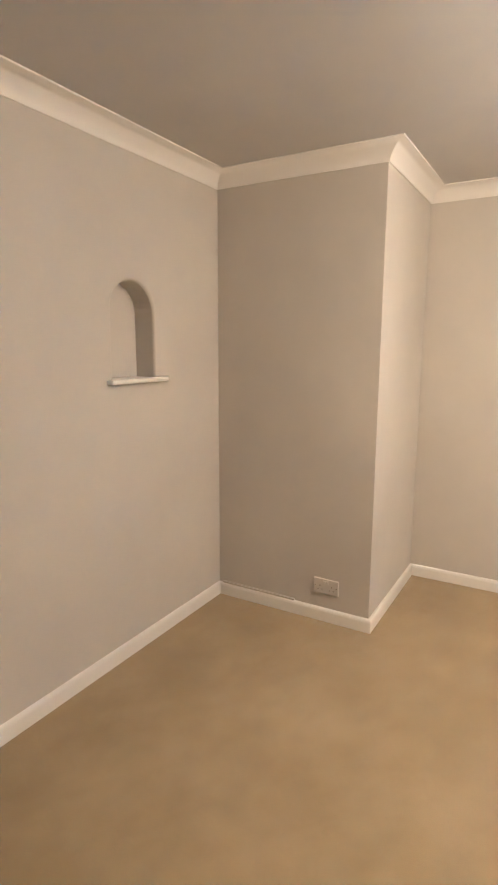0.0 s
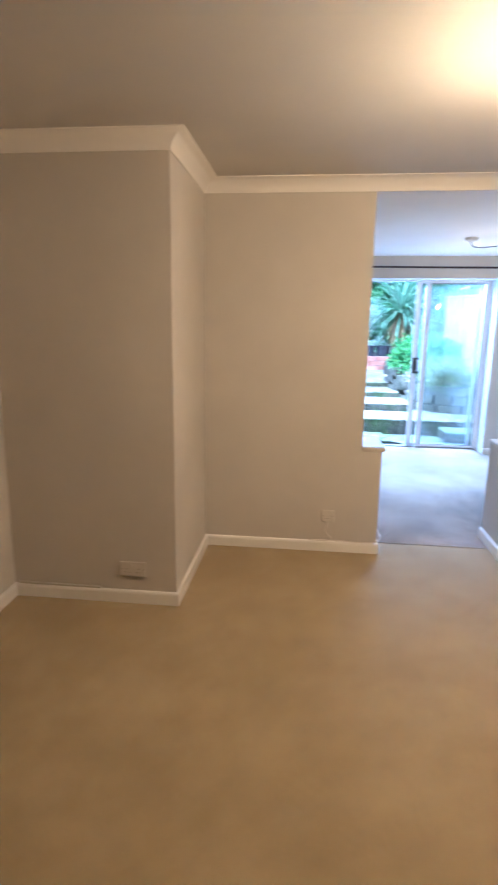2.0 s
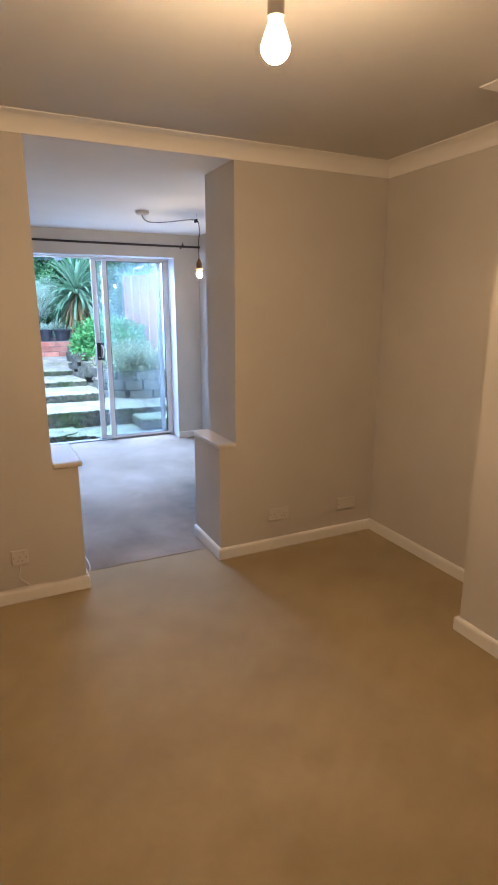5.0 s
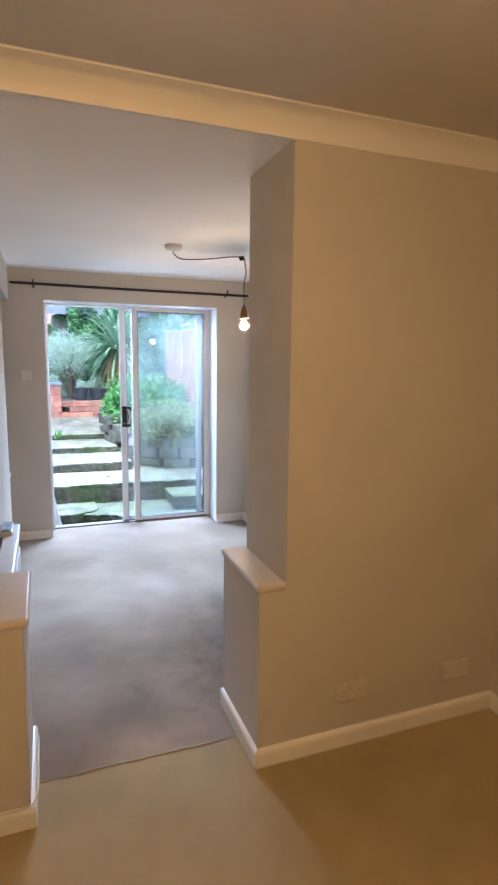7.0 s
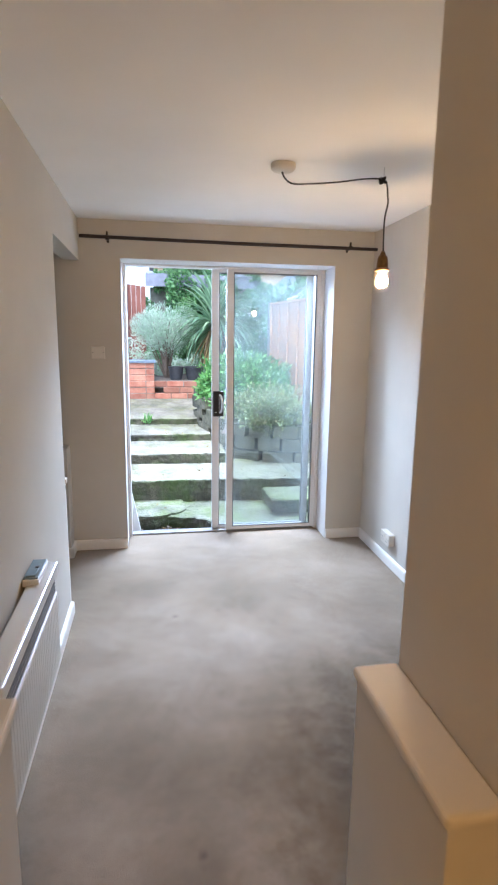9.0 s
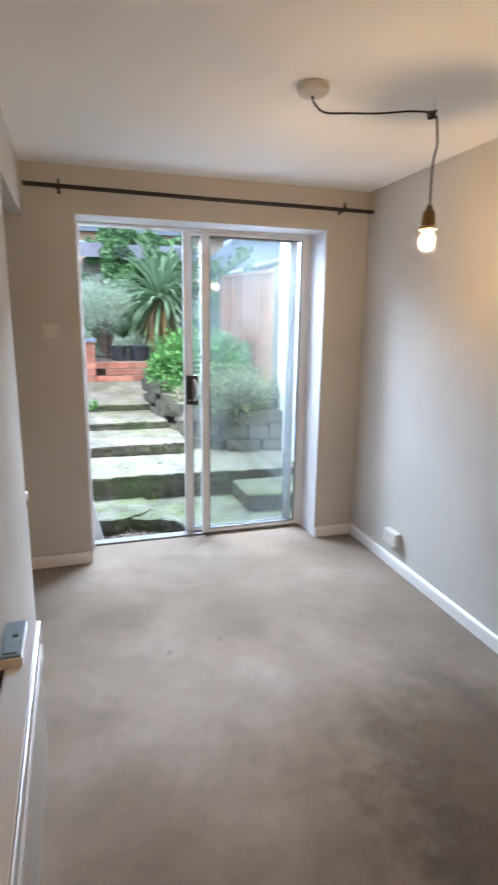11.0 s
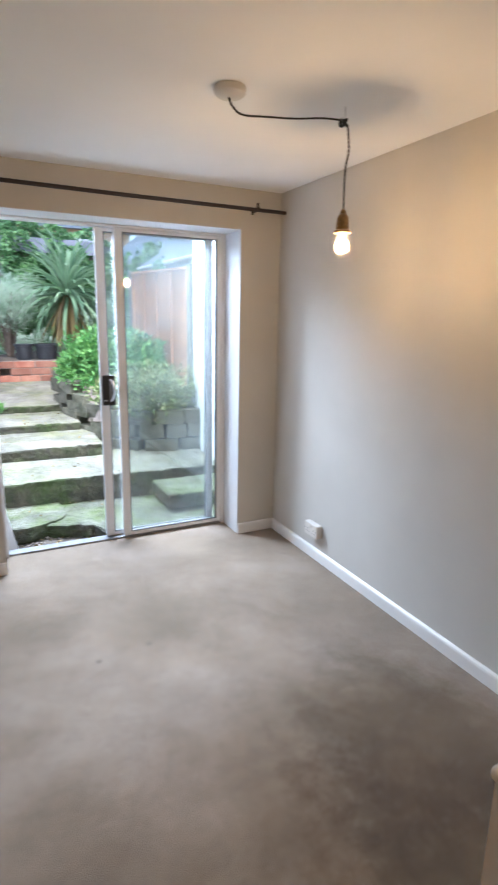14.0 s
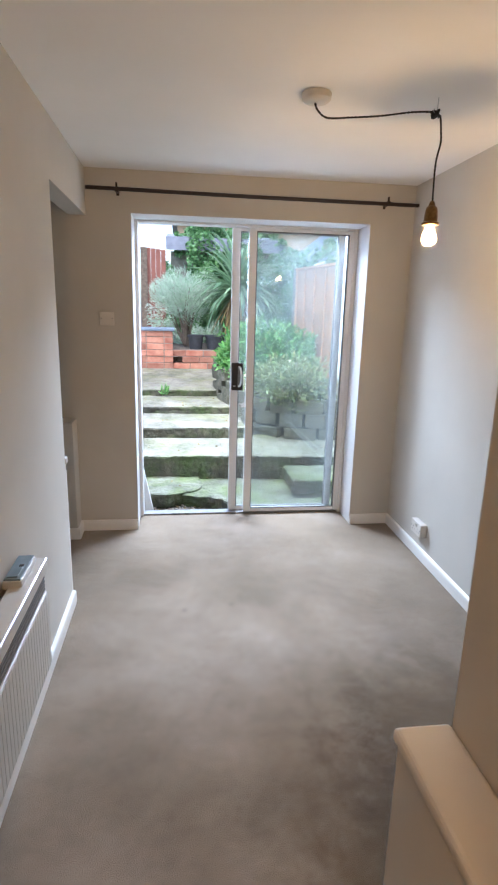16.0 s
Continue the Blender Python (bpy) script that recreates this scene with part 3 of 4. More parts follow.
trunk = thing("mini_trunking", (0.51, BY, 0.075), "thin painted cable trunking along the skirting", "trunking")
part("cover", box((WX + 0.03, BY - 0.014, 0.0745), (0.74, BY, 0.086), 0.003), WALL, trunk)
wire = thing("loose_flex", (2.2, FY, 0.07), "thin white loose flex lying along the skirting", "cable")
line = smooth_line([(2.03, FY - 0.006, 0.215), (2.02, FY - 0.008, 0.14), (2.06, FY - 0.012, 0.083), (1.9, FY - 0.012, 0.079), (2.1, FY - 0.010, 0.082), (2.2, FY - 0.012, 0.077), (2.33, FY - 0.014, 0.079), (2.378, FY - 0.022, 0.098), (2.392, FY + 0.02, 0.12), (2.392, FY + 0.16, 0.11), (2.39, FY + 0.36, 0.08)], 6)
part("flex", tube(line, 0.0035, 6), WHITEWIRE, wire, smooth=True)

pole = thing("curtain_pole", (3.28, 7.26, 2.218), "thin dark bronze curtain pole without curtains", "curtain pole")
part("rod", tube([(2.232, 7.262, 2.222), (3.28, 7.26, 2.214), (4.322, 7.26, 2.214)], 0.0115, 12), POLE, pole, smooth=True)
for px in (2.413, 4.118):
    b = part("bracket", box((px - 0.007, 7.25, 2.205), (px + 0.007, DN, 2.222), 0.002), POLE, pole)
    part("cup", tube([(px - 0.011, 7.26, 2.217), (px + 0.011, 7.26, 2.217)], 0.0145, 12), POLE, b)
    part("clip", box((px - 0.006, 7.254, 2.23), (px + 0.006, 7.268, 2.256), 0.002), POLE, b)
    part("rose", box((px - 0.009, DN - 0.005, 2.195), (px + 0.009, DN, 2.235), 0.002), POLE, b)

gate = thing("gate_post", (DW - 0.02, PASS_Y + 0.025, 0.0), "slim white fixing post at the end of the wall", "post")
part("post", box((DW - 0.03, PASS_Y + 0.019, 0.0), (DW - 0.002, PASS_Y + 0.042, 0.765), 0.004), TRIM, gate)
part("cap", box((DW - 0.036, PASS_Y + 0.001, 0.765), (DW + 0.006, PASS_Y + 0.05, 0.797), 0.006), TRIM, gate)
part("catch", box((DW - 0.0025, PASS_Y + 0.024, 0.73), (DW - 0.0005, PASS_Y + 0.038, 0.753)), BLACK, gate)


# ---- wall heater ----
def wall_heater():
    y0, y1, x0, x1 = 4.66, 5.50, DW + 0.016, 2.308
    t = thing("wall_heater", (2.26, 5.08, 0.24), "cream electric panel heater hung low on the wall", "heater")
    for y in (y0 + 0.16, y1 - 0.16):
        part("bracket", box((DW, y - 0.015, 0.3), (x0 + 0.004, y + 0.015, 0.56), 0.002), GRILLE, t, "dark steel wall bracket")
    body = part("body", box((x0, y0, 0.24), (x1 - 0.008, y1, 0.535), 0.005), HEATER, t)
    n = 28
    for i in range(n):
        y = y0 + 0.022 + i * (y1 - y0 - 0.044) / (n - 1)
        part("rib", box((x1 - 0.010, y - 0.0138, 0.246), (x1 - 0.0062, y + 0.0138, 0.53), 0.0012), HEATER, body)
    part("grille", box((x0 + 0.004, y0 + 0.004, 0.533), (x1 - 0.016, y1 - 0.004, 0.618)), GRILLE, t, "dark air outlet grille")
    for i in range(5):
        z = 0.541 + i * 0.015
        part("slat", box((x1 - 0.017, y0 + 0.006, z), (x1 - 0.0125, y1 - 0.006, z + 0.006), 0.001), GRILLE, t)
    part("lid", box((x0, y0 - 0.004, 0.614), (x1, y1 + 0.004, 0.664), 0.010, segments=3), HEATER, t)
    part("trim_strip", tube([(x1 - 0.004, y0 + 0.006, 0.6595), (x1 - 0.004, y1 - 0.006, 0.6595)], 0.005, 8), CHROME, t, "bright metal edge strip")
    c = part("control_box", box((DW + 0.002, 5.285, 0.655), (2.277, 5.47, 0.684), 0.004), HEATER, t, "cream raised control box at one end of the lid")
    part("control_panel", box((DW + 0.006, 5.29, 0.683), (2.273, 5.465, 0.690), 0.002), CONTROL, c, "blue-grey control panel")
    part("flap", box((DW + 0.012, 5.30, 0.6895), (2.262, 5.372, 0.694), 0.002), CONTROL, c)
    part("latch", box((2.245, 5.378, 0.6895), (2.26, 5.392, 0.693), 0.001), BLACK, c)
    return t


wall_heater()


# ---- lamps ----
def pendant_plain():
    x, y = 2.676, 2.4
    t = thing("pendant_lamp", (x, y, CA), "bare lit bulb on a short white pendant flex", "pendant lamp")
    part("ceiling_rose", lathe([(0.052, 0), (0.054, -0.004), (0.054, -0.021), (0.050, -0.026), (0.040, -0.031), (0.012, -0.036), (0.008, -0.042)], (x, y, CA), 40), PLASTIC, t, smooth=True)
    part("flex", tube([(x, y, CA - 0.038), (x + 0.003, y, 2.345), (x, y, 2.298)], 0.004, 8), WHITEWIRE, t)
    part("lamp_holder", lathe([(0.006, 0.036), (0.012, 0.032), (0.0165, 0.012), (0.0185, 0.003), (0.0205, 0.001), (0.0205, -0.038), (0.014, -0.040)], (x, y, 2.272)), PLASTIC, t, smooth=True)
    part("band", lathe([(0.0212, 0.006), (0.0212, 0.0)], (x, y, 2.270)), BRASS, t, "dark brass band")
    c = 2.172
    part("bulb_base", lathe([(0.0145, 0.062), (0.017, 0.052), (0.024, 0.035), (0.0335, 0.008), (0.0338, 0.0025), (0.01, 0.002)], (x, y, c)), GLOW_NECK, t, "dimly lit pearl neck of the bulb", smooth=True)
    prof = [(0.0345 * math.cos(a), 0.0345 * math.sin(a)) for a in np.linspace(0.02, -1.5, 15)]
    part("bulb", lathe(prof, (x, y, c)), GLOW_A, t, "glowing pearl bulb", smooth=True)


def braid(points, r, pitch, bm):
    """Two strands twisted about a line."""
    line = smooth_line(points, 14)
    for k in (0, math.pi):
        out, run = [], 0.0
        for i, p in enumerate(line):
            run += (p - line[i - 1]).length if i else 0
            d = (line[min(i + 1, len(line) - 1)] - line[max(i - 1, 0)]).normalized()
            u = Vector((0, 1, 0))
            v = d.cross(u).normalized()
            a = 2 * math.pi * run / pitch + k
            out.append(p + (u * math.cos(a) + v * math.sin(a)) * r)
        tube(out, r * 1.05, 6, bm)
    return bm


def pendant_swagged():
    y = 5.88
    t = thing("swag_lamp", (3.295, y, CD), "lit filament bulb on a black braided flex hung from a hook", "pendant lamp")
    part("ceiling_rose", lathe([(0.056, 0), (0.058, -0.004), (0.056, -0.022), (0.046, -0.031), (0.012, -0.034)], (3.305, y + 0.05, CD), 40), PLASTIC, t, "cream round ceiling rose", smooth=True)
    flex = bmesh.new()
    braid([(3.300, y + 0.05, 2.316), (3.312, y + 0.045, 2.287), (3.35, y + 0.04, 2.263), (3.427, y, 2.257), (3.546, y, 2.270), (3.673, y, 2.291), (3.752, y, 2.296), (3.768, y, 2.288)], 0.0022, 0.03, flex)
    braid([(3.764, y, 2.293), (3.786, y, 2.284), (3.795, y, 2.235), (3.799, y, 2.19), (3.789, y, 2.14), (3.786, y, 2.08), (3.789, y, 1.965)], 0.0022, 0.03, flex)
    part("flex", flex, FLEX, t, "black braided twisted flex", smooth=True)
    knot = bmesh.new()
    loop = [(3.766 + 0.010 * math.cos(a * 2.3), y + 0.010 * math.sin(a * 1.9), 2.29 + 0.013 * math.sin(a * 3.1)) for a in np.linspace(0, 6.3, 60)]
    tube(loop, 0.0042, 6, knot)
    part("knot", knot, FLEX, t, "knotted flex", smooth=True)
    hook = [(3.774, y, CD), (3.773, y, 2.315), (3.772, y, 2.304)] + [(3.766 + 0.008 * math.cos(a), y, 2.302 + 0.008 * math.sin(a)) for a in np.linspace(0, -4, 10)]
    part("hook", tube(hook, 0.0018, 6), CHROME, t, "small metal ceiling hook", smooth=True)
    part("lamp_holder", lathe([(0.006, 0.086), (0.010, 0.082), (0.0125, 0.074), (0.0135, 0.068), (0.021, 0.062), (0.0245, 0.05), (0.027, 0.022), (0.0275, 0.008), (0.034, 0.004), (0.035, 0.0), (0.034, -0.005), (0.028, -0.006), (0.014, -0.008)], (3.788, y, 1.893)), BRASS, t, "aged brass cone lamp holder", smooth=True)
    prof = [(0.012, 0.085), (0.0135, 0.076), (0.021, 0.062), (0.0275, 0.048)] + [(0.031 * math.cos(a), 0.03 + 0.031 * math.sin(a)) for a in np.linspace(0.45, -1.5, 12)]
    bulb = part("bulb", lathe(prof, (3.788, y, 1.807)), BULB_GLASS, t, "clear glass bulb", smooth=True)
    part("stem", lathe([(0.0045, 0.07), (0.004, 0.045), (0.006, 0.03), (0.002, 0.012)], (3.788, y, 1.807), 12), BULB_GLASS, bulb, "glass stem of the bulb", smooth=True)
    for k in (-1, 1):
        fx = 3.788 + 0.0095 * k
        part("filament", tube([(fx, y, 1.816), (fx - 0.002 * k, y, 1.862)], 0.0045, 12), GLOW_B, bulb, "glowing upright filament")


pendant_plain()
pendant_swagged()


# ---- garden ----
def sheet(name, bm, material, label, category, kind="structure"):
    ob = part(name, bm, material)
    return tagged(ob, label, category, kind=kind)


def rough_slab(outline, z0, z1, slope=0.0, y_ref=0.0, jitter=0.01, seed=1):
    """A cast slab with a crumbled, pitted face and a worn upper edge; slope raises its far side."""
    rnd = random.Random(seed)
    pts = []
    n = len(outline)
    for i in range(n):
        a, b = Vector(outline[i]), Vector(outline[(i + 1) % n])
        k = max(1, int((b - a).length / 0.045))
        pts += [a + (b - a) * (j / k) + Vector((rnd.uniform(-jitter, jitter), rnd.uniform(-jitter, jitter))) * 0.6 for j in range(k)]
    c = sum(pts, Vector((0, 0))) / len(pts)
    bm = bmesh.new()

    def ring(inset, z, wob, pit=0.0):
        out = []
        for p in pts:
            u = noise.noise((p.x * 6, p.y * 6, z * 9 + seed)) + 0.6 * noise.noise((p.x * 17, p.y * 17, z * 21 + seed))
            d = inset + pit * u
            out.append(bm.verts.new((*(p + (c - p).normalized() * d), z + slope * (p.y - y_ref) + wob * u)))
        return out

    h = z1 - z0
    rings = [ring(0.012, z0, 0)] + [ring(0.004, z0 + h * f, 0.004, jitter * 1.5) for f in (0.2, 0.38, 0.55, 0.7, 0.82)]
    rings += [ring(0.0, z1 - 0.022, 0.008, jitter * 0.8), ring(0.006, z1 - 0.008, 0.006, jitter * 0.6), ring(0.028, z1, 0.004), ring(0.09, z1 + 0.001, 0.004)]
    for a, b in zip(rings, rings[1:]):
        for i in range(len(pts)):
            bm.faces.new((a[i - 1], a[i], b[i], b[i - 1]))
    bm.faces.new(rings[-1])
    bm.faces.new(rings[0][::-1])
    bmesh.ops.recalc_face_normals(bm, faces=bm.faces[:])
    return bm


def faced_slab(name, outline, z0, z1, label, slope=0.0, y_ref=0.0, jitter=0.01, seed=1, top=None):
    ob = sheet(name, rough_slab(outline, z0, z1, slope, y_ref, jitter, seed), top or CONCRETE, label, "step")
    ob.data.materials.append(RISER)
    # upright faces get the mossy colour that has their shade in it
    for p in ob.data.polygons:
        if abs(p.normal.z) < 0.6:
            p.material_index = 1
    return ob


ground = bmesh.new()
bmesh.ops.create_grid(ground, x_segments=2, y_segments=2, size=400)
bmesh.ops.translate(ground, verts=ground.verts[:], vec=(0, 400 + OUT - 0.05, -0.14))
sheet("ground", ground, SOIL, "dark bare soil strewn with grit and dead leaves", "ground")

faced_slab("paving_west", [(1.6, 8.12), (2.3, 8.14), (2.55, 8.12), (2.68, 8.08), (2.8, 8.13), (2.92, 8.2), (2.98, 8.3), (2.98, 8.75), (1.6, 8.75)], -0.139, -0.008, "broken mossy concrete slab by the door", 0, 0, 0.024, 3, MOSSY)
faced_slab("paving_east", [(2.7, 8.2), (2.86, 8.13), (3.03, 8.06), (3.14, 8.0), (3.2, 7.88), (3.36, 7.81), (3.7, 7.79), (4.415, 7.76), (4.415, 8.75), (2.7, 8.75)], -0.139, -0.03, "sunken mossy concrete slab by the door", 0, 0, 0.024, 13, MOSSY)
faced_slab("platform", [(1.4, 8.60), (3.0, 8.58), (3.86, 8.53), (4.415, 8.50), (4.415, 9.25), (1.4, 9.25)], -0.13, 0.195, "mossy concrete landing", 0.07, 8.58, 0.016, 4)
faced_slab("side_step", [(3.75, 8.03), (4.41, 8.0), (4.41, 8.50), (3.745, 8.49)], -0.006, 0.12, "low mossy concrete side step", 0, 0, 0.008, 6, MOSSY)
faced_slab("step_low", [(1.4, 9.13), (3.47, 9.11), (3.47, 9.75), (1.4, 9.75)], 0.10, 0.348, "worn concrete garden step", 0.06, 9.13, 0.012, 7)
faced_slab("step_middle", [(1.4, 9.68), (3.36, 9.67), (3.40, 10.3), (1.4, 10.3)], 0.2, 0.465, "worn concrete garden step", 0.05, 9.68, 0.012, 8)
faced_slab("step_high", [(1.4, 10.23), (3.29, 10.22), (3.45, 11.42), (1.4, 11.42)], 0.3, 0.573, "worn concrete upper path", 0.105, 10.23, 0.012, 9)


def mesh_part(name, verts, faces, material, parent, label=""):
    """Many small leaves as one mesh, drawn in world metres."""
    base = BASE[parent]
    me = bpy.data.meshes.new(name)
    v = np.asarray(verts, float).reshape(-1, 3) - np.array(base)
    me.from_pydata(v.tolist(), [], faces)
    me.materials.append(material)
    ob = new(name, me)
    ob.parent = parent
    BASE[ob] = base
    if label:
        tagged(ob, label)
    return ob


def leaf_blades(rng, centres, ways, length, width, bend=0.25):
    """Folded pointed leaves, each of four triangles, at the centres and along the ways."""
    n = len(centres)
    d = ways / np.linalg.norm(ways, axis=1, keepdims=True)
    side = np.cross(d, rng.normal(size=(n, 3)))
    side /= np.linalg.norm(side, axis=1, keepdims=True)
    up = np.cross(side, d)
    ln = (length * rng.uniform(0.6, 1.3, n))[:, None]
    w = (width * rng.uniform(0.7, 1.2, n))[:, None]
    root, tip = centres, centres + d * ln - up * ln * bend
    mid = centres + d * ln * 0.45 + up * ln * 0.06
    verts = np.stack([root, mid + side * w / 2, tip, mid - side * w / 2, mid - up * w * 0.15], 1)
    faces = []
    for i in range(0, 5 * n, 5):
        faces += [(i, i + 1, i + 4), (i + 1, i + 2, i + 4), (i + 2, i + 3, i + 4), (i + 3, i, i + 4)]
    return verts.reshape(-1, 3), faces


def lumpy(rng, n, centre, radii, lumps, fill=0.45):
    """Places in an uneven crown made of overlapping lumps; denser near the outside."""
    c, r = np.array(centre), np.array(radii)
    dirs = rng.normal(size=(lumps, 3))
    dirs /= np.linalg.norm(dirs, axis=1, keepdims=True)
    mids = dirs * rng.uniform(0.35, 0.75, (lumps, 1))
    size = rng.uniform(0.25, 0.5, lumps)
    pick = rng.integers(0, lumps, n)
    q = rng.normal(size=(n, 3))
    q /= np.linalg.norm(q, axis=1, keepdims=True)
    p = mids[pick] + q * (size[pick] * rng.uniform(fill, 1.0, n) ** 0.5)[:, None]
    return c + p * r, p


def bush(name, label, centre, radii, n, leaf, material, seed, lumps=26, stems=0, root=None, up=0.5):
    rng = np.random.default_rng(seed)
    root = root or (centre[0], centre[1], centre[2] - radii[2])
    t = thing(name, root, label, "shrub")
    at, p = lumpy(rng, n, centre, radii, lumps)
    at = at[at[:, 2] > root[2] - 0.05]
    way = (at - np.array(centre)) / np.array(radii) + rng.normal(size=at.shape) * 0.55 + (0, 0, up)
    v, f = leaf_blades(rng, at, way, leaf[0], leaf[1])
    mesh_part("crown", v, f, material, t)
    if stems:
        rnd = random.Random(seed)
        for _ in range(stems):
            bm = bmesh.new()
            a = rnd.uniform(0, 6.28)
            e = Vector((centre[0] + math.cos(a) * radii[0] * rnd.uniform(0.2, 0.75), centre[1] + math.sin(a) * radii[1] * rnd.uniform(0.2, 0.7), centre[2] + radii[2] * rnd.uniform(-0.2, 0.4)))
            s = Vector(root) + Vector((rnd.uniform(-0.03, 0.03), rnd.uniform(-0.03, 0.03), -0.02))
            m = s.lerp(e, 0.5) + Vector((rnd.uniform(-0.05, 0.05), rnd.uniform(-0.05, 0.05), 0.06))
            tube(smooth_line([s, m, e], 5), [0.014 - 0.001 * k for k in range(11)], 5, bm)
            part("stem", bm, BARK, t, "bare grey-brown stem")
    return t


# raised bed behind the curved stone wall
BED = [(3.30, 10.4), (3.36, 10.0), (3.44, 9.72), (3.56, 9.48), (3.72, 9.27), (3.92, 9.13), (4.16, 9.065), (4.42, 9.05)]
bed_line = [Vector((p.x, p.y)) for p in smooth_line([(x, y, 0) for x, y in BED], 12)]
soil = prism([(p.x + 0.06, p.y + 0.10) for p in bed_line] + [(4.42, 11.4), (3.36, 11.4)], "z", 0.2, 0.56)
sheet("planting_bed", soil, SOIL, "dark soil of the raised bed", "soil")

stone_wall = thing("retaining_wall", (3.8, 9.4, 0.19), "low curved retaining wall of rough grey stone blocks", "garden wall")


def stone_mesh(seed):
    rnd = random.Random(seed)
    bm = box((-0.5, -0.5, -0.5), (0.5, 0.5, 0.5))
    bmesh.ops.subdivide_edges(bm, edges=bm.edges[:], cuts=2, use_grid_fill=True)
    for v in bm.verts:
        n = sum(abs(c) > 0.4 for c in v.co)
        v.co *= 1.0 - 0.03 * (n - 1)
        v.co += Vector((rnd.uniform(-0.015, 0.015), rnd.uniform(-0.03, 0.03), rnd.uniform(-0.025, 0.025)))
    me = bpy.data.meshes.new("stone")
    bm.to_mesh(me)
    bm.free()
    me.materials.append(STONE)
    return me


STONES = [stone_mesh(s) for s in range(6)]
random.seed(11)


def along(line, s):
    for a, b in zip(line, line[1:]):
        d = (b - a).length
        if s <= d:
            return a.lerp(b, s / d), (b - a).normalized()
        s -= d
    return line[-1], (line[-1] - line[-2]).normalized()


whole = sum((b - a).length for a, b in zip(bed_line, bed_line[1:]))
for course, (z, h) in enumerate(((0.215, 0.13), (0.355, 0.14), (0.50, 0.13))):
    s = -0.02 - 0.1 * (course % 2)
    while s < whole:
        w = random.uniform(0.2, 0.42)
        p, d = along(bed_line, max(0.0, min(whole, s + w / 2)))
        ob = new("stone", random.choice(STONES))
        ob.parent = stone_wall
        rise = 0.30 * max(0.0, 1 - (s / whole) * 2.2)
        ob.matrix_local = Matrix.Translation(Vector((p.x, p.y + 0.06, z + h / 2 + rise + random.uniform(-0.006, 0.006))) - BASE[stone_wall]) @ Matrix.Rotation(math.atan2(d.y, d.x) + random.uniform(-0.02, 0.02), 4, "Z") @ Matrix.Diagonal((w - 0.004, 0.18 + random.uniform(0, 0.02), h + 0.006, 1))
        s += w
core = sweep([(-0.12, 0.15), (-0.03, 0.15), (-0.03, 0.6), (-0.12, 0.6)], [(p.x, p.y + 0.06) for p in bed_line])
part("mortar", core, SOIL, stone_wall, "dark joints between the stones")
# pale slabs set on edge along the head of the steps
for i in range(5):
    bm = box((-0.03, -0.15, -0.13), (0.03, 0.15, 0.13), 0.012)
    rnd = random.Random(300 + i)
    for v in bm.verts:
        v.co += Vector((rnd.uniform(-0.006, 0.006), rnd.uniform(-0.02, 0.02), rnd.uniform(-0.02, 0.02)))
    bm.transform(Matrix.Translation((3.375 + 0.035 * i, 10.5 - 0.24 * i, 0.83 - 0.055 * i)) @ Euler((rnd.uniform(-0.2, 0.2), rnd.uniform(0.12, 0.3), rnd.uniform(0.05, 0.3))).to_matrix().to_4x4())
    part("edging_slab", bm, SLABSTONE, stone_wall, "pale stone slab set on edge")

# white side wall and the fence in line with it
structure("wall_side_garden", box((4.42, OUT + 0.002, -0.2), (4.62, 9.2, 2.5)), RENDER, "white rendered side wall of the yard", "wall")
FXX, FY0, FY1, FZ0, FZ1 = 4.46, 9.37, 11.5, 0.25, 1.99
fence = thing("fence_panel", (FXX, 10.4, 0.2), "orange-stained overlap fence panel with grey post", "fence")
part("post", box((FXX - 0.05, FY0 - 0.11, 0.2), (FXX + 0.05, FY0 - 0.01, FZ1 + 0.06), 0.006), POST, fence, "weathered grey timber post")
part("post", box((FXX - 0.05, FY1 + 0.01, 0.2), (FXX + 0.05, FY1 + 0.11, FZ1 + 0.12), 0.006), POST, fence, "weathered grey timber post")


def slope_top(y):
    return 0.033 * (y - FY0)


rows = 14
step = (FZ1 - FZ0) / rows
for i in range(rows):
    z = FZ0 + i * step
    bm = box((FXX - 0.008, FY0, z - 0.012), (FXX + 0.004, FY1, z + step + 0.012))
    for v in bm.verts:
        v.co.x += 0.004 if v.co.z > z + step / 2 else -0.002
        v.co.z += slope_top(v.co.y)
    part("slat", bm, FENCE, fence)
for k in range(5):
    y = FY0 + 0.02 + k * (FY1 - FY0 - 0.06) / 4
    bm = box((FXX - 0.034, y, FZ0 - 0.02), (FXX - 0.013, y + 0.036, FZ1 + 0.01), 0.003)
    for v in bm.verts:
        v.co.z += slope_top(v.co.y)
    part("batten", bm, FENCE, fence)
bm = box((FXX - 0.04, FY0, FZ1 + 0.012), (FXX + 0.03, FY1, FZ1 + 0.04), 0.004)
for v in bm.verts:
    v.co.z += slope_top(v.co.y)
part("capping", bm, FENCE, fence)

# brick terrace wall with its pier
BYW, BZ = 11.42, 0.69
brick_wall = thing("brick_wall", (2.9, BYW, BZ), "low red brick terrace wall with a capped pier", "garden wall")


def brick_mesh(w, d, h):
    bm = box((-w / 2, -d / 2, -h / 2), (w / 2, d / 2, h / 2), 0.005, segments=1)
    me = bpy.data.meshes.new("brick")
    bm.to_mesh(me)
    bm.free()
    me.materials.append(BRICK)
    return me


BL, BH, BJ = 0.232, 0.079, 0.0095        # long old bricks and their joint
FULL, HALF = brick_mesh(BL, 0.11, BH), brick_mesh(BL / 2, 0.11, BH)
BASE_Z = 0.692


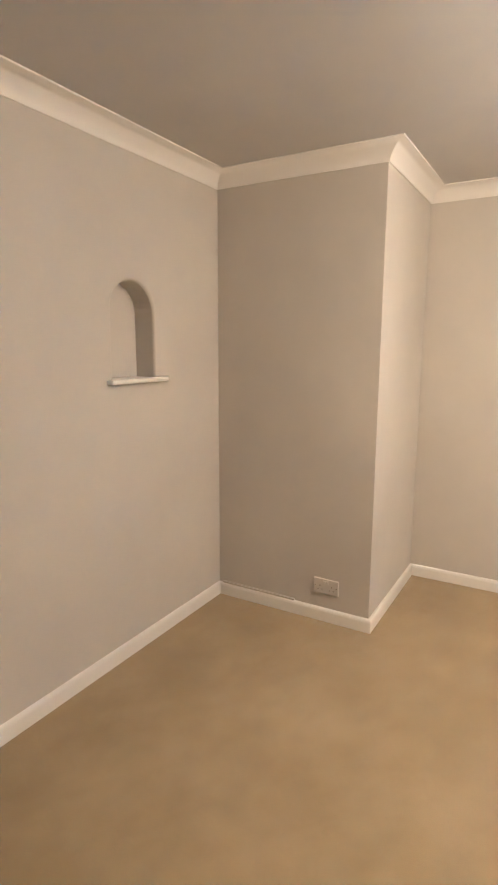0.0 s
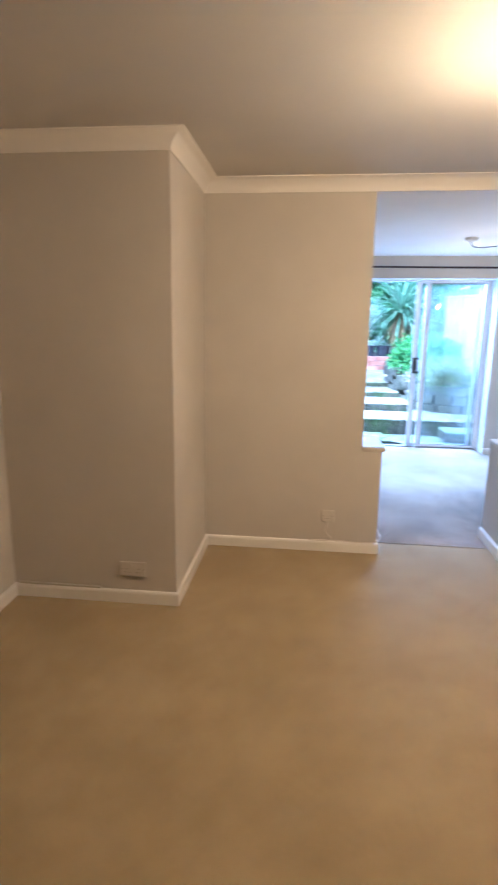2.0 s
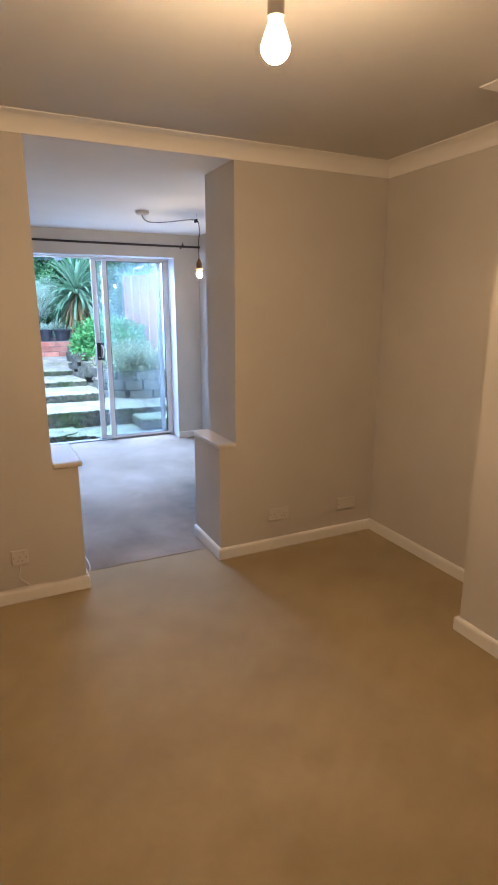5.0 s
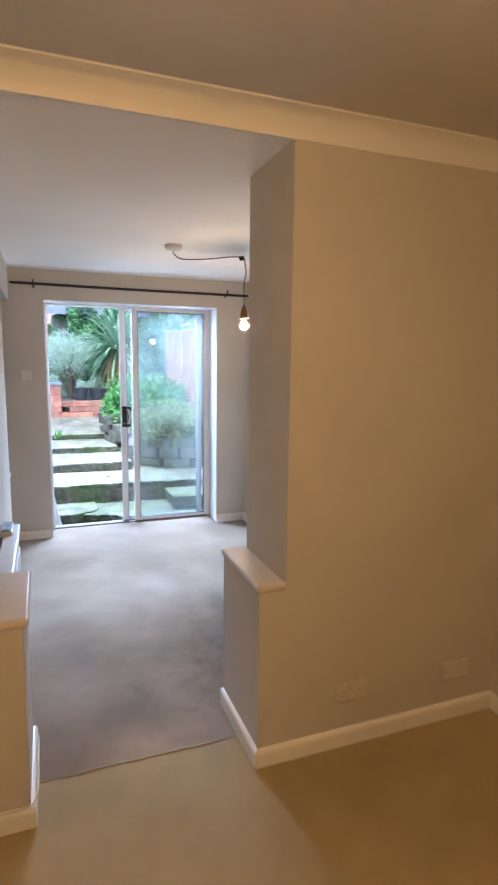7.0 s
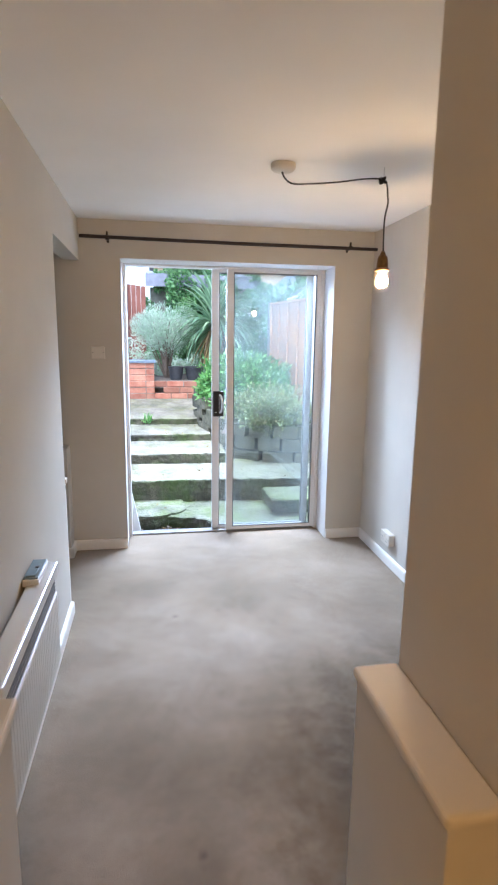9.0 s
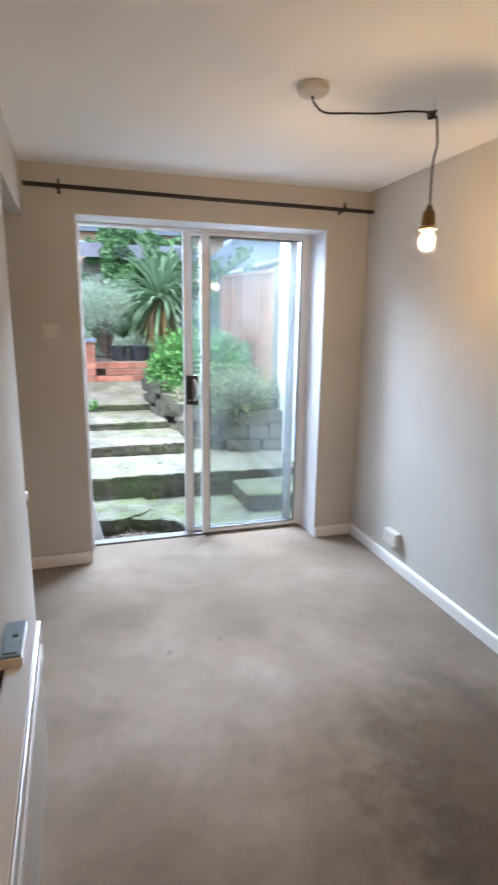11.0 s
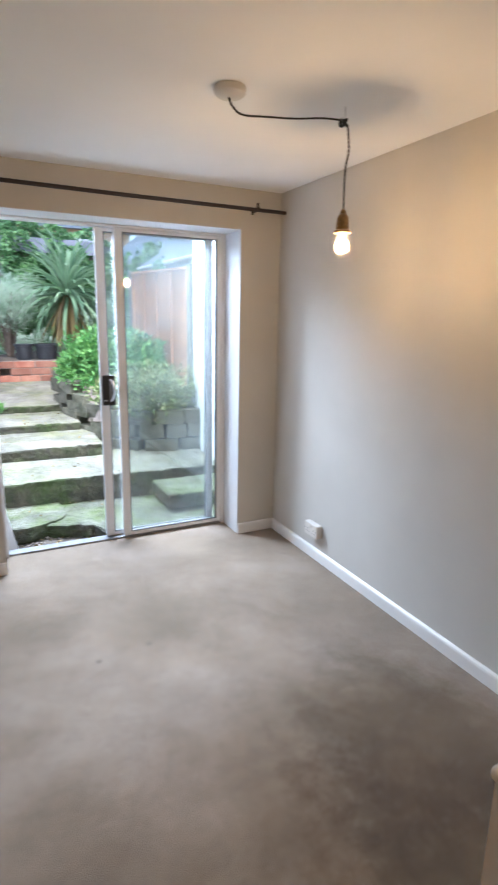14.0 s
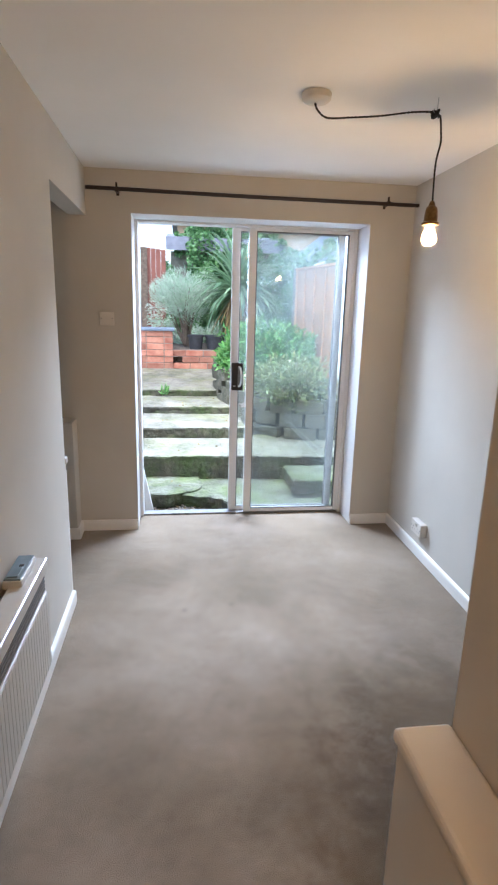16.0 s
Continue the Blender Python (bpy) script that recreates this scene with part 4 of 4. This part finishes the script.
def lay(x, y, z, me=None):
    ob = new("brick", me or FULL)
    ob.parent = brick_wall
    ob.location = Vector((x + random.uniform(-0.004, 0.004), y + random.uniform(-0.006, 0.006), z)) - BASE[brick_wall]
    ob.rotation_euler = (0, random.uniform(-0.008, 0.008), random.uniform(-0.015, 0.015))


random.seed(21)
for c in range(3):
    z = BASE_Z + BH / 2 + c * (BH + BJ)
    x = 2.712 + (BL / 2 + BJ if c == 1 else -0.06 * (c == 2))
    while x < 4.0:
        lay(x + BL / 2, BYW + 0.055, z)
        x += BL + BJ
for c in range(6):
    z = BASE_Z + BH / 2 + c * (BH + BJ)
    x, k = 2.708, 0
    while x > 1.9:
        me = HALF if k == 0 else FULL
        w = BL / 2 if me is HALF else BL
        lay(x - w / 2, BYW + 0.02, z, me)
        x -= w + BJ
        k += 1
part("mortar", box((1.9, BYW - 0.026, BASE_Z - 0.1), (2.70, BYW + 0.3, 1.208)), MORTAR, brick_wall, "recessed mortar")
for lo, hi, z0, z1 in ((2.70, 4.0, 0.59, BASE_Z + BH), (2.84, 4.0, BASE_Z + BH, BASE_Z + 2 * BH + BJ), (2.70, 4.0, BASE_Z + 2 * BH + BJ, 0.95)):
    part("mortar", box((lo, BYW + 0.009, z0), (hi, BYW + 0.12, z1)), MORTAR, brick_wall, "recessed mortar")
part("coping", box((1.88, BYW - 0.055, 1.210), (2.73, BYW + 0.3, 1.25), 0.008), SLATE, brick_wall, "flat grey coping slab")
part("footing", box((1.9, BYW - 0.10, 0.57), (3.5, BYW - 0.01, 0.692), 0.012), RISER, brick_wall, "low mossy concrete kerb")
TERRACE = 0.95
sheet("terrace", prism([(1.5, BYW + 0.12), (6.0, BYW + 0.12), (6.0, 16.0), (1.5, 16.0)], "z", 0.3, TERRACE), SOIL, "dark soil of the upper terrace", "soil")


def plant_pot(x, y, r, h, label):
    t = thing("plant_pot", (x, y, TERRACE), label, "plant pot", "black pots on the terrace")
    part("body", lathe([(r * 0.78, 0), (r * 0.96, h * 0.86), (r * 0.96, h)], (x, y, TERRACE), 28), POT, t, smooth=True)
    part("rim", lathe([(r * 0.97, h * 0.86), (r * 1.05, h * 0.87), (r * 1.06, h), (r * 0.93, h), (r * 0.9, h * 0.9)], (x, y, TERRACE), 28), POT, t)
    part("soil", lathe([(r * 0.9, h * 0.88), (0.01, h * 0.9)], (x, y, TERRACE), 20), SOIL, t, "dry soil")


plant_pot(3.035, 11.72, 0.113, 0.2, "black plastic plant pot filled with dry soil")
plant_pot(3.315, 11.75, 0.146, 0.2, "wide black plastic plant pot filled with dry soil")

bush("lavender_bush", "rounded silver-green lavender bush on bare branching stems", (2.93, 12.2, 1.68), (0.56, 0.5, 0.36), 12000, (0.085, 0.009), LAVENDER, 31, 44, 22, (2.9, 12.15, 0.98), 1.0)
bush("green_shrub", "dense fresh green shrub in the raised bed", (3.88, 10.1, 0.985), (0.66, 0.6, 0.455), 9000, (0.075, 0.03), FRESH, 41, 60)
bush("trailing_shrub", "olive green trailing shrub over the stone wall", (3.98, 9.33, 0.745), (0.54, 0.38, 0.31), 6500, (0.05, 0.026), OLIVE, 43, 60)
bush("broadleaf_shrub", "bright green broad-leaved shrub by the steps", (3.55, 10.25, 0.93), (0.26, 0.3, 0.24), 1600, (0.12, 0.04), FRESH, 47, 20)
bush("weed", "small bright green weed growing on the step", (2.60, 10.17, 0.54), (0.08, 0.06, 0.05), 45, (0.09, 0.016), FRESH, 53, 6, 0, (2.60, 10.17, 0.49), 1.8)


def yucca(x, y, z, crown, seed):
    """Stout trunk, a skirt of dry hanging leaves, and a head of long arching blades."""
    rng = np.random.default_rng(seed)
    t = thing("yucca", (x, y, z), "tall yucca with arching sword leaves and dry skirt", "yucca")
    part("trunk", tube(smooth_line([(x, y, z - 0.05), (x + 0.02, y, z + 0.4), (x - 0.01, y, crown)], 8), [0.075 - 0.001 * i for i in range(17)], 12), BARK, t, smooth=True)

    def head(name, n, lo, hi, ln, wid, droop, mat, zc, label=""):
        verts, faces = [], []
        for _ in range(n):
            a, e = rng.uniform(0, 2 * math.pi), math.radians(rng.uniform(lo, hi))
            L = ln * rng.uniform(0.7, 1.15)
            out = np.array([math.cos(a), math.sin(a), 0])
            sidev = np.array([-math.sin(a), math.cos(a), 0])
            p = np.array([x, y, zc + rng.uniform(-0.12, 0.12)]) + out * 0.04
            i0, seg = len(verts), 7
            for k in range(seg):
                u = k / (seg - 1)
                w = wid * (0.55 + 0.9 * u) * (1 - u) ** 0.6 + 0.002
                el = e - droop * u * u
                up = -out * math.sin(el) + np.array([0, 0, math.cos(el)])
                verts += [p - sidev * w / 2 + up * w * 0.25, p, p + sidev * w / 2 + up * w * 0.25]
                p = p + (out * math.cos(el) + np.array([0, 0, math.sin(el)])) * L / (seg - 1)
            for k in range(seg - 1):
                a0 = i0 + 3 * k
                faces += [(a0, a0 + 1, a0 + 4, a0 + 3), (a0 + 1, a0 + 2, a0 + 5, a0 + 4)]
        mesh_part(name, np.array(verts), faces, mat, t, label)

    head("leaves", 190, -45, 85, 0.80, 0.060, 1.15, YUCCA, crown, "long grey-green sword leaves")
    head("dry_leaves", 90, -85, -50, 0.62, 0.05, 0.35, DEADLEAF, crown - 0.1, "brown hanging dead leaves")


yucca(3.66, 11.95, TERRACE, 1.84, 61)


def foliage_bank(name, label, lo, hi, n, leaf, material, seed):
    """A wall of climbing leaves with an uneven front and top."""
    rng = np.random.default_rng(seed)
    t = thing(name, ((lo[0] + hi[0]) / 2, lo[1], lo[2]), label, "hedge", kind="stuff")
    u, w = rng.uniform(0, 1, n), rng.uniform(0, 1, n)
    x = lo[0] + (hi[0] - lo[0]) * u
    top = hi[2] + 0.22 * np.sin(x * 3.1 + seed) + 0.12 * np.sin(x * 8.3) + 0.08 * np.sin(x * 17.0)
    z = lo[2] + (top - lo[2]) * w
    y = lo[1] + (hi[1] - lo[1]) * rng.uniform(0, 1, n) ** 1.6 + 0.18 * np.sin(x * 5 + z * 4) + 0.1 * np.sin(x * 11 - z * 9)
    way = np.stack([rng.normal(size=n) * 0.6, -0.8 + rng.normal(size=n) * 0.4, -0.5 + rng.normal(size=n) * 0.5], 1)
    v, f = leaf_blades(rng, np.stack([x, y, z], 1), way, leaf[0], leaf[1])
    mesh_part("leaves", v, f, material, t)
    return t


foliage_bank("ivy_hedge", "dense dark green ivy hanging over a shed", (2.56, 13.6, 0.95), (5.6, 14.1, 2.35), 20000, (0.075, 0.055), IVY, 71)
foliage_bank("ivy_top", "ivy growing along the shed roof", (2.75, 14.0, 2.45), (4.6, 14.6, 2.95), 5000, (0.075, 0.055), IVY, 73)
foliage_bank("hanging_ivy", "ivy trailing down over the shed roof edge", (2.95, 13.55, 2.15), (4.7, 13.78, 2.62), 3000, (0.075, 0.055), IVY, 74)
foliage_bank("far_hedge", "tall dark hedge behind the yard", (3.0, 16.5, 0.5), (7.5, 17.3, 3.0), 9000, (0.2, 0.12), IVY, 75)
foliage_bank("underplanting", "low silvery plants under the hedge", (2.3, 12.9, 0.95), (4.4, 13.3, 1.35), 3500, (0.09, 0.02), LAVENDER, 77)

shed = thing("shed", (3.7, 14.6, 0.9), "grey felt-roofed garden shed buried in ivy", "shed")
part("wall", box((2.66, 14.05, 0.9), (4.6, 15.6, 2.5)), POST, shed)
part("roof", prism([(13.8, 2.50), (13.8, 2.72), (15.8, 3.0), (15.8, 2.84)], "x", 2.58, 4.7), SHED, shed, "grey felt roof with a deep fascia")
screen = thing("timber_screen", (2.45, 13.6, 0.95), "red-brown timber screen at the end of the path", "fence")
for i in range(4):
    x = 2.245 + i * 0.085
    part("board", box((x, 13.55, 0.9), (x + 0.08, 13.58, 2.5 - 0.01 * i), 0.003), REDWOOD, screen)
part("post", box((2.16, 13.5, 0.9), (2.27, 13.6, 2.5), 0.004), BARK, screen)

house = thing("neighbour_house", (8.0, 15.0, 0.0), "low white rendered house with a blue-grey slate roof", "house")
part("wall", box((6.0, 9.6, -0.1), (11.0, 24.0, 2.58)), RENDER, house)
part("roof", prism([(5.94, 2.57), (8.5, 4.6), (11.2, 2.57), (11.2, 2.52), (5.94, 2.52)], "y", 9.4, 24.2), SLATE, house)
part("gutter", tube([(5.93, 9.4, 2.53), (5.93, 24.2, 2.53)], 0.04, 8), RENDER, house)
villa = thing("tan_house", (6.0, 40.0, 0.0), "tan brick house far behind the hedge", "house")
part("wall", box((2.8, 38.0, -0.1), (11.5, 46.0, 6.2)), TAN, villa)
part("roof", prism([(2.5, 6.2), (7.1, 9.4), (11.8, 6.2)], "y", 37.6, 46.4), SLATE, villa)

board = thing("white_board", (2.55, 7.86, -0.13), "white painted board leaning by the door jamb", "board")
part("panel", prism([(2.47, -0.135), (2.60, -0.135), (2.50, 0.36), (2.47, 0.36)], "y", 7.74, 7.77), RENDER, board)

rng = np.random.default_rng(91)
litter = thing("leaf_litter", (3.0, 7.9, -0.13), "scattered dry leaves and pebbles on the soil", "leaf litter", kind="stuff")
n = 500
at = np.stack([rng.uniform(2.3, 4.3, n), rng.uniform(7.72, 8.3, n), np.full(n, -0.132)], 1)
v, f = leaf_blades(rng, at, rng.normal(size=(n, 3)) * (1, 1, 0.2), 0.035, 0.018)
mesh_part("leaves", v, f, DEADLEAF, litter)
n = 160
at = np.stack([rng.uniform(2.4, 4.4, n), rng.uniform(8.3, 10.2, n), np.zeros(n)], 1)
at[:, 2] = np.where(at[:, 1] < 8.5, 0.0, np.where(at[:, 1] < 9.1, 0.20 + 0.07 * (at[:, 1] - 8.58), np.where(at[:, 1] < 9.65, 0.352 + 0.06 * (at[:, 1] - 9.13), 0.47 + 0.05 * (at[:, 1] - 9.68))))
v, f = leaf_blades(rng, at, rng.normal(size=(n, 3)) * (1, 1, 0.2), 0.03, 0.016)
fallen = thing("fallen_leaves", (3.0, 9.0, 0.2), "few dry leaves fallen on the steps", "leaf litter", kind="stuff")
mesh_part("leaves", v, f, DEADLEAF, fallen)

# pale grit in the gap between the slabs and the door
gravel = thing("gravel", (3.0, 7.9, -0.14), "pale loose grit scattered on dark soil", "gravel", kind="stuff")
verts, faces = [], []
for _ in range(260):
    p = np.array([rng.uniform(2.45, 3.4), rng.uniform(7.72, 8.16), -0.135])
    r = rng.uniform(0.004, 0.014) * rng.uniform(0.7, 1.3, 3)
    k = len(verts)
    verts += [p + r * d for d in np.array([(1, 0, 0), (0, 1, 0), (-1, 0, 0), (0, -1, 0), (0, 0, 0.8), (0, 0, -0.8)]) + rng.normal(size=(6, 3)) * 0.18]
    faces += [(k + a, k + (a + 1) % 4, k + 4) for a in range(4)] + [(k + (a + 1) % 4, k + a, k + 5) for a in range(4)]
mesh_part("grit", verts, faces, SLABSTONE, gravel)
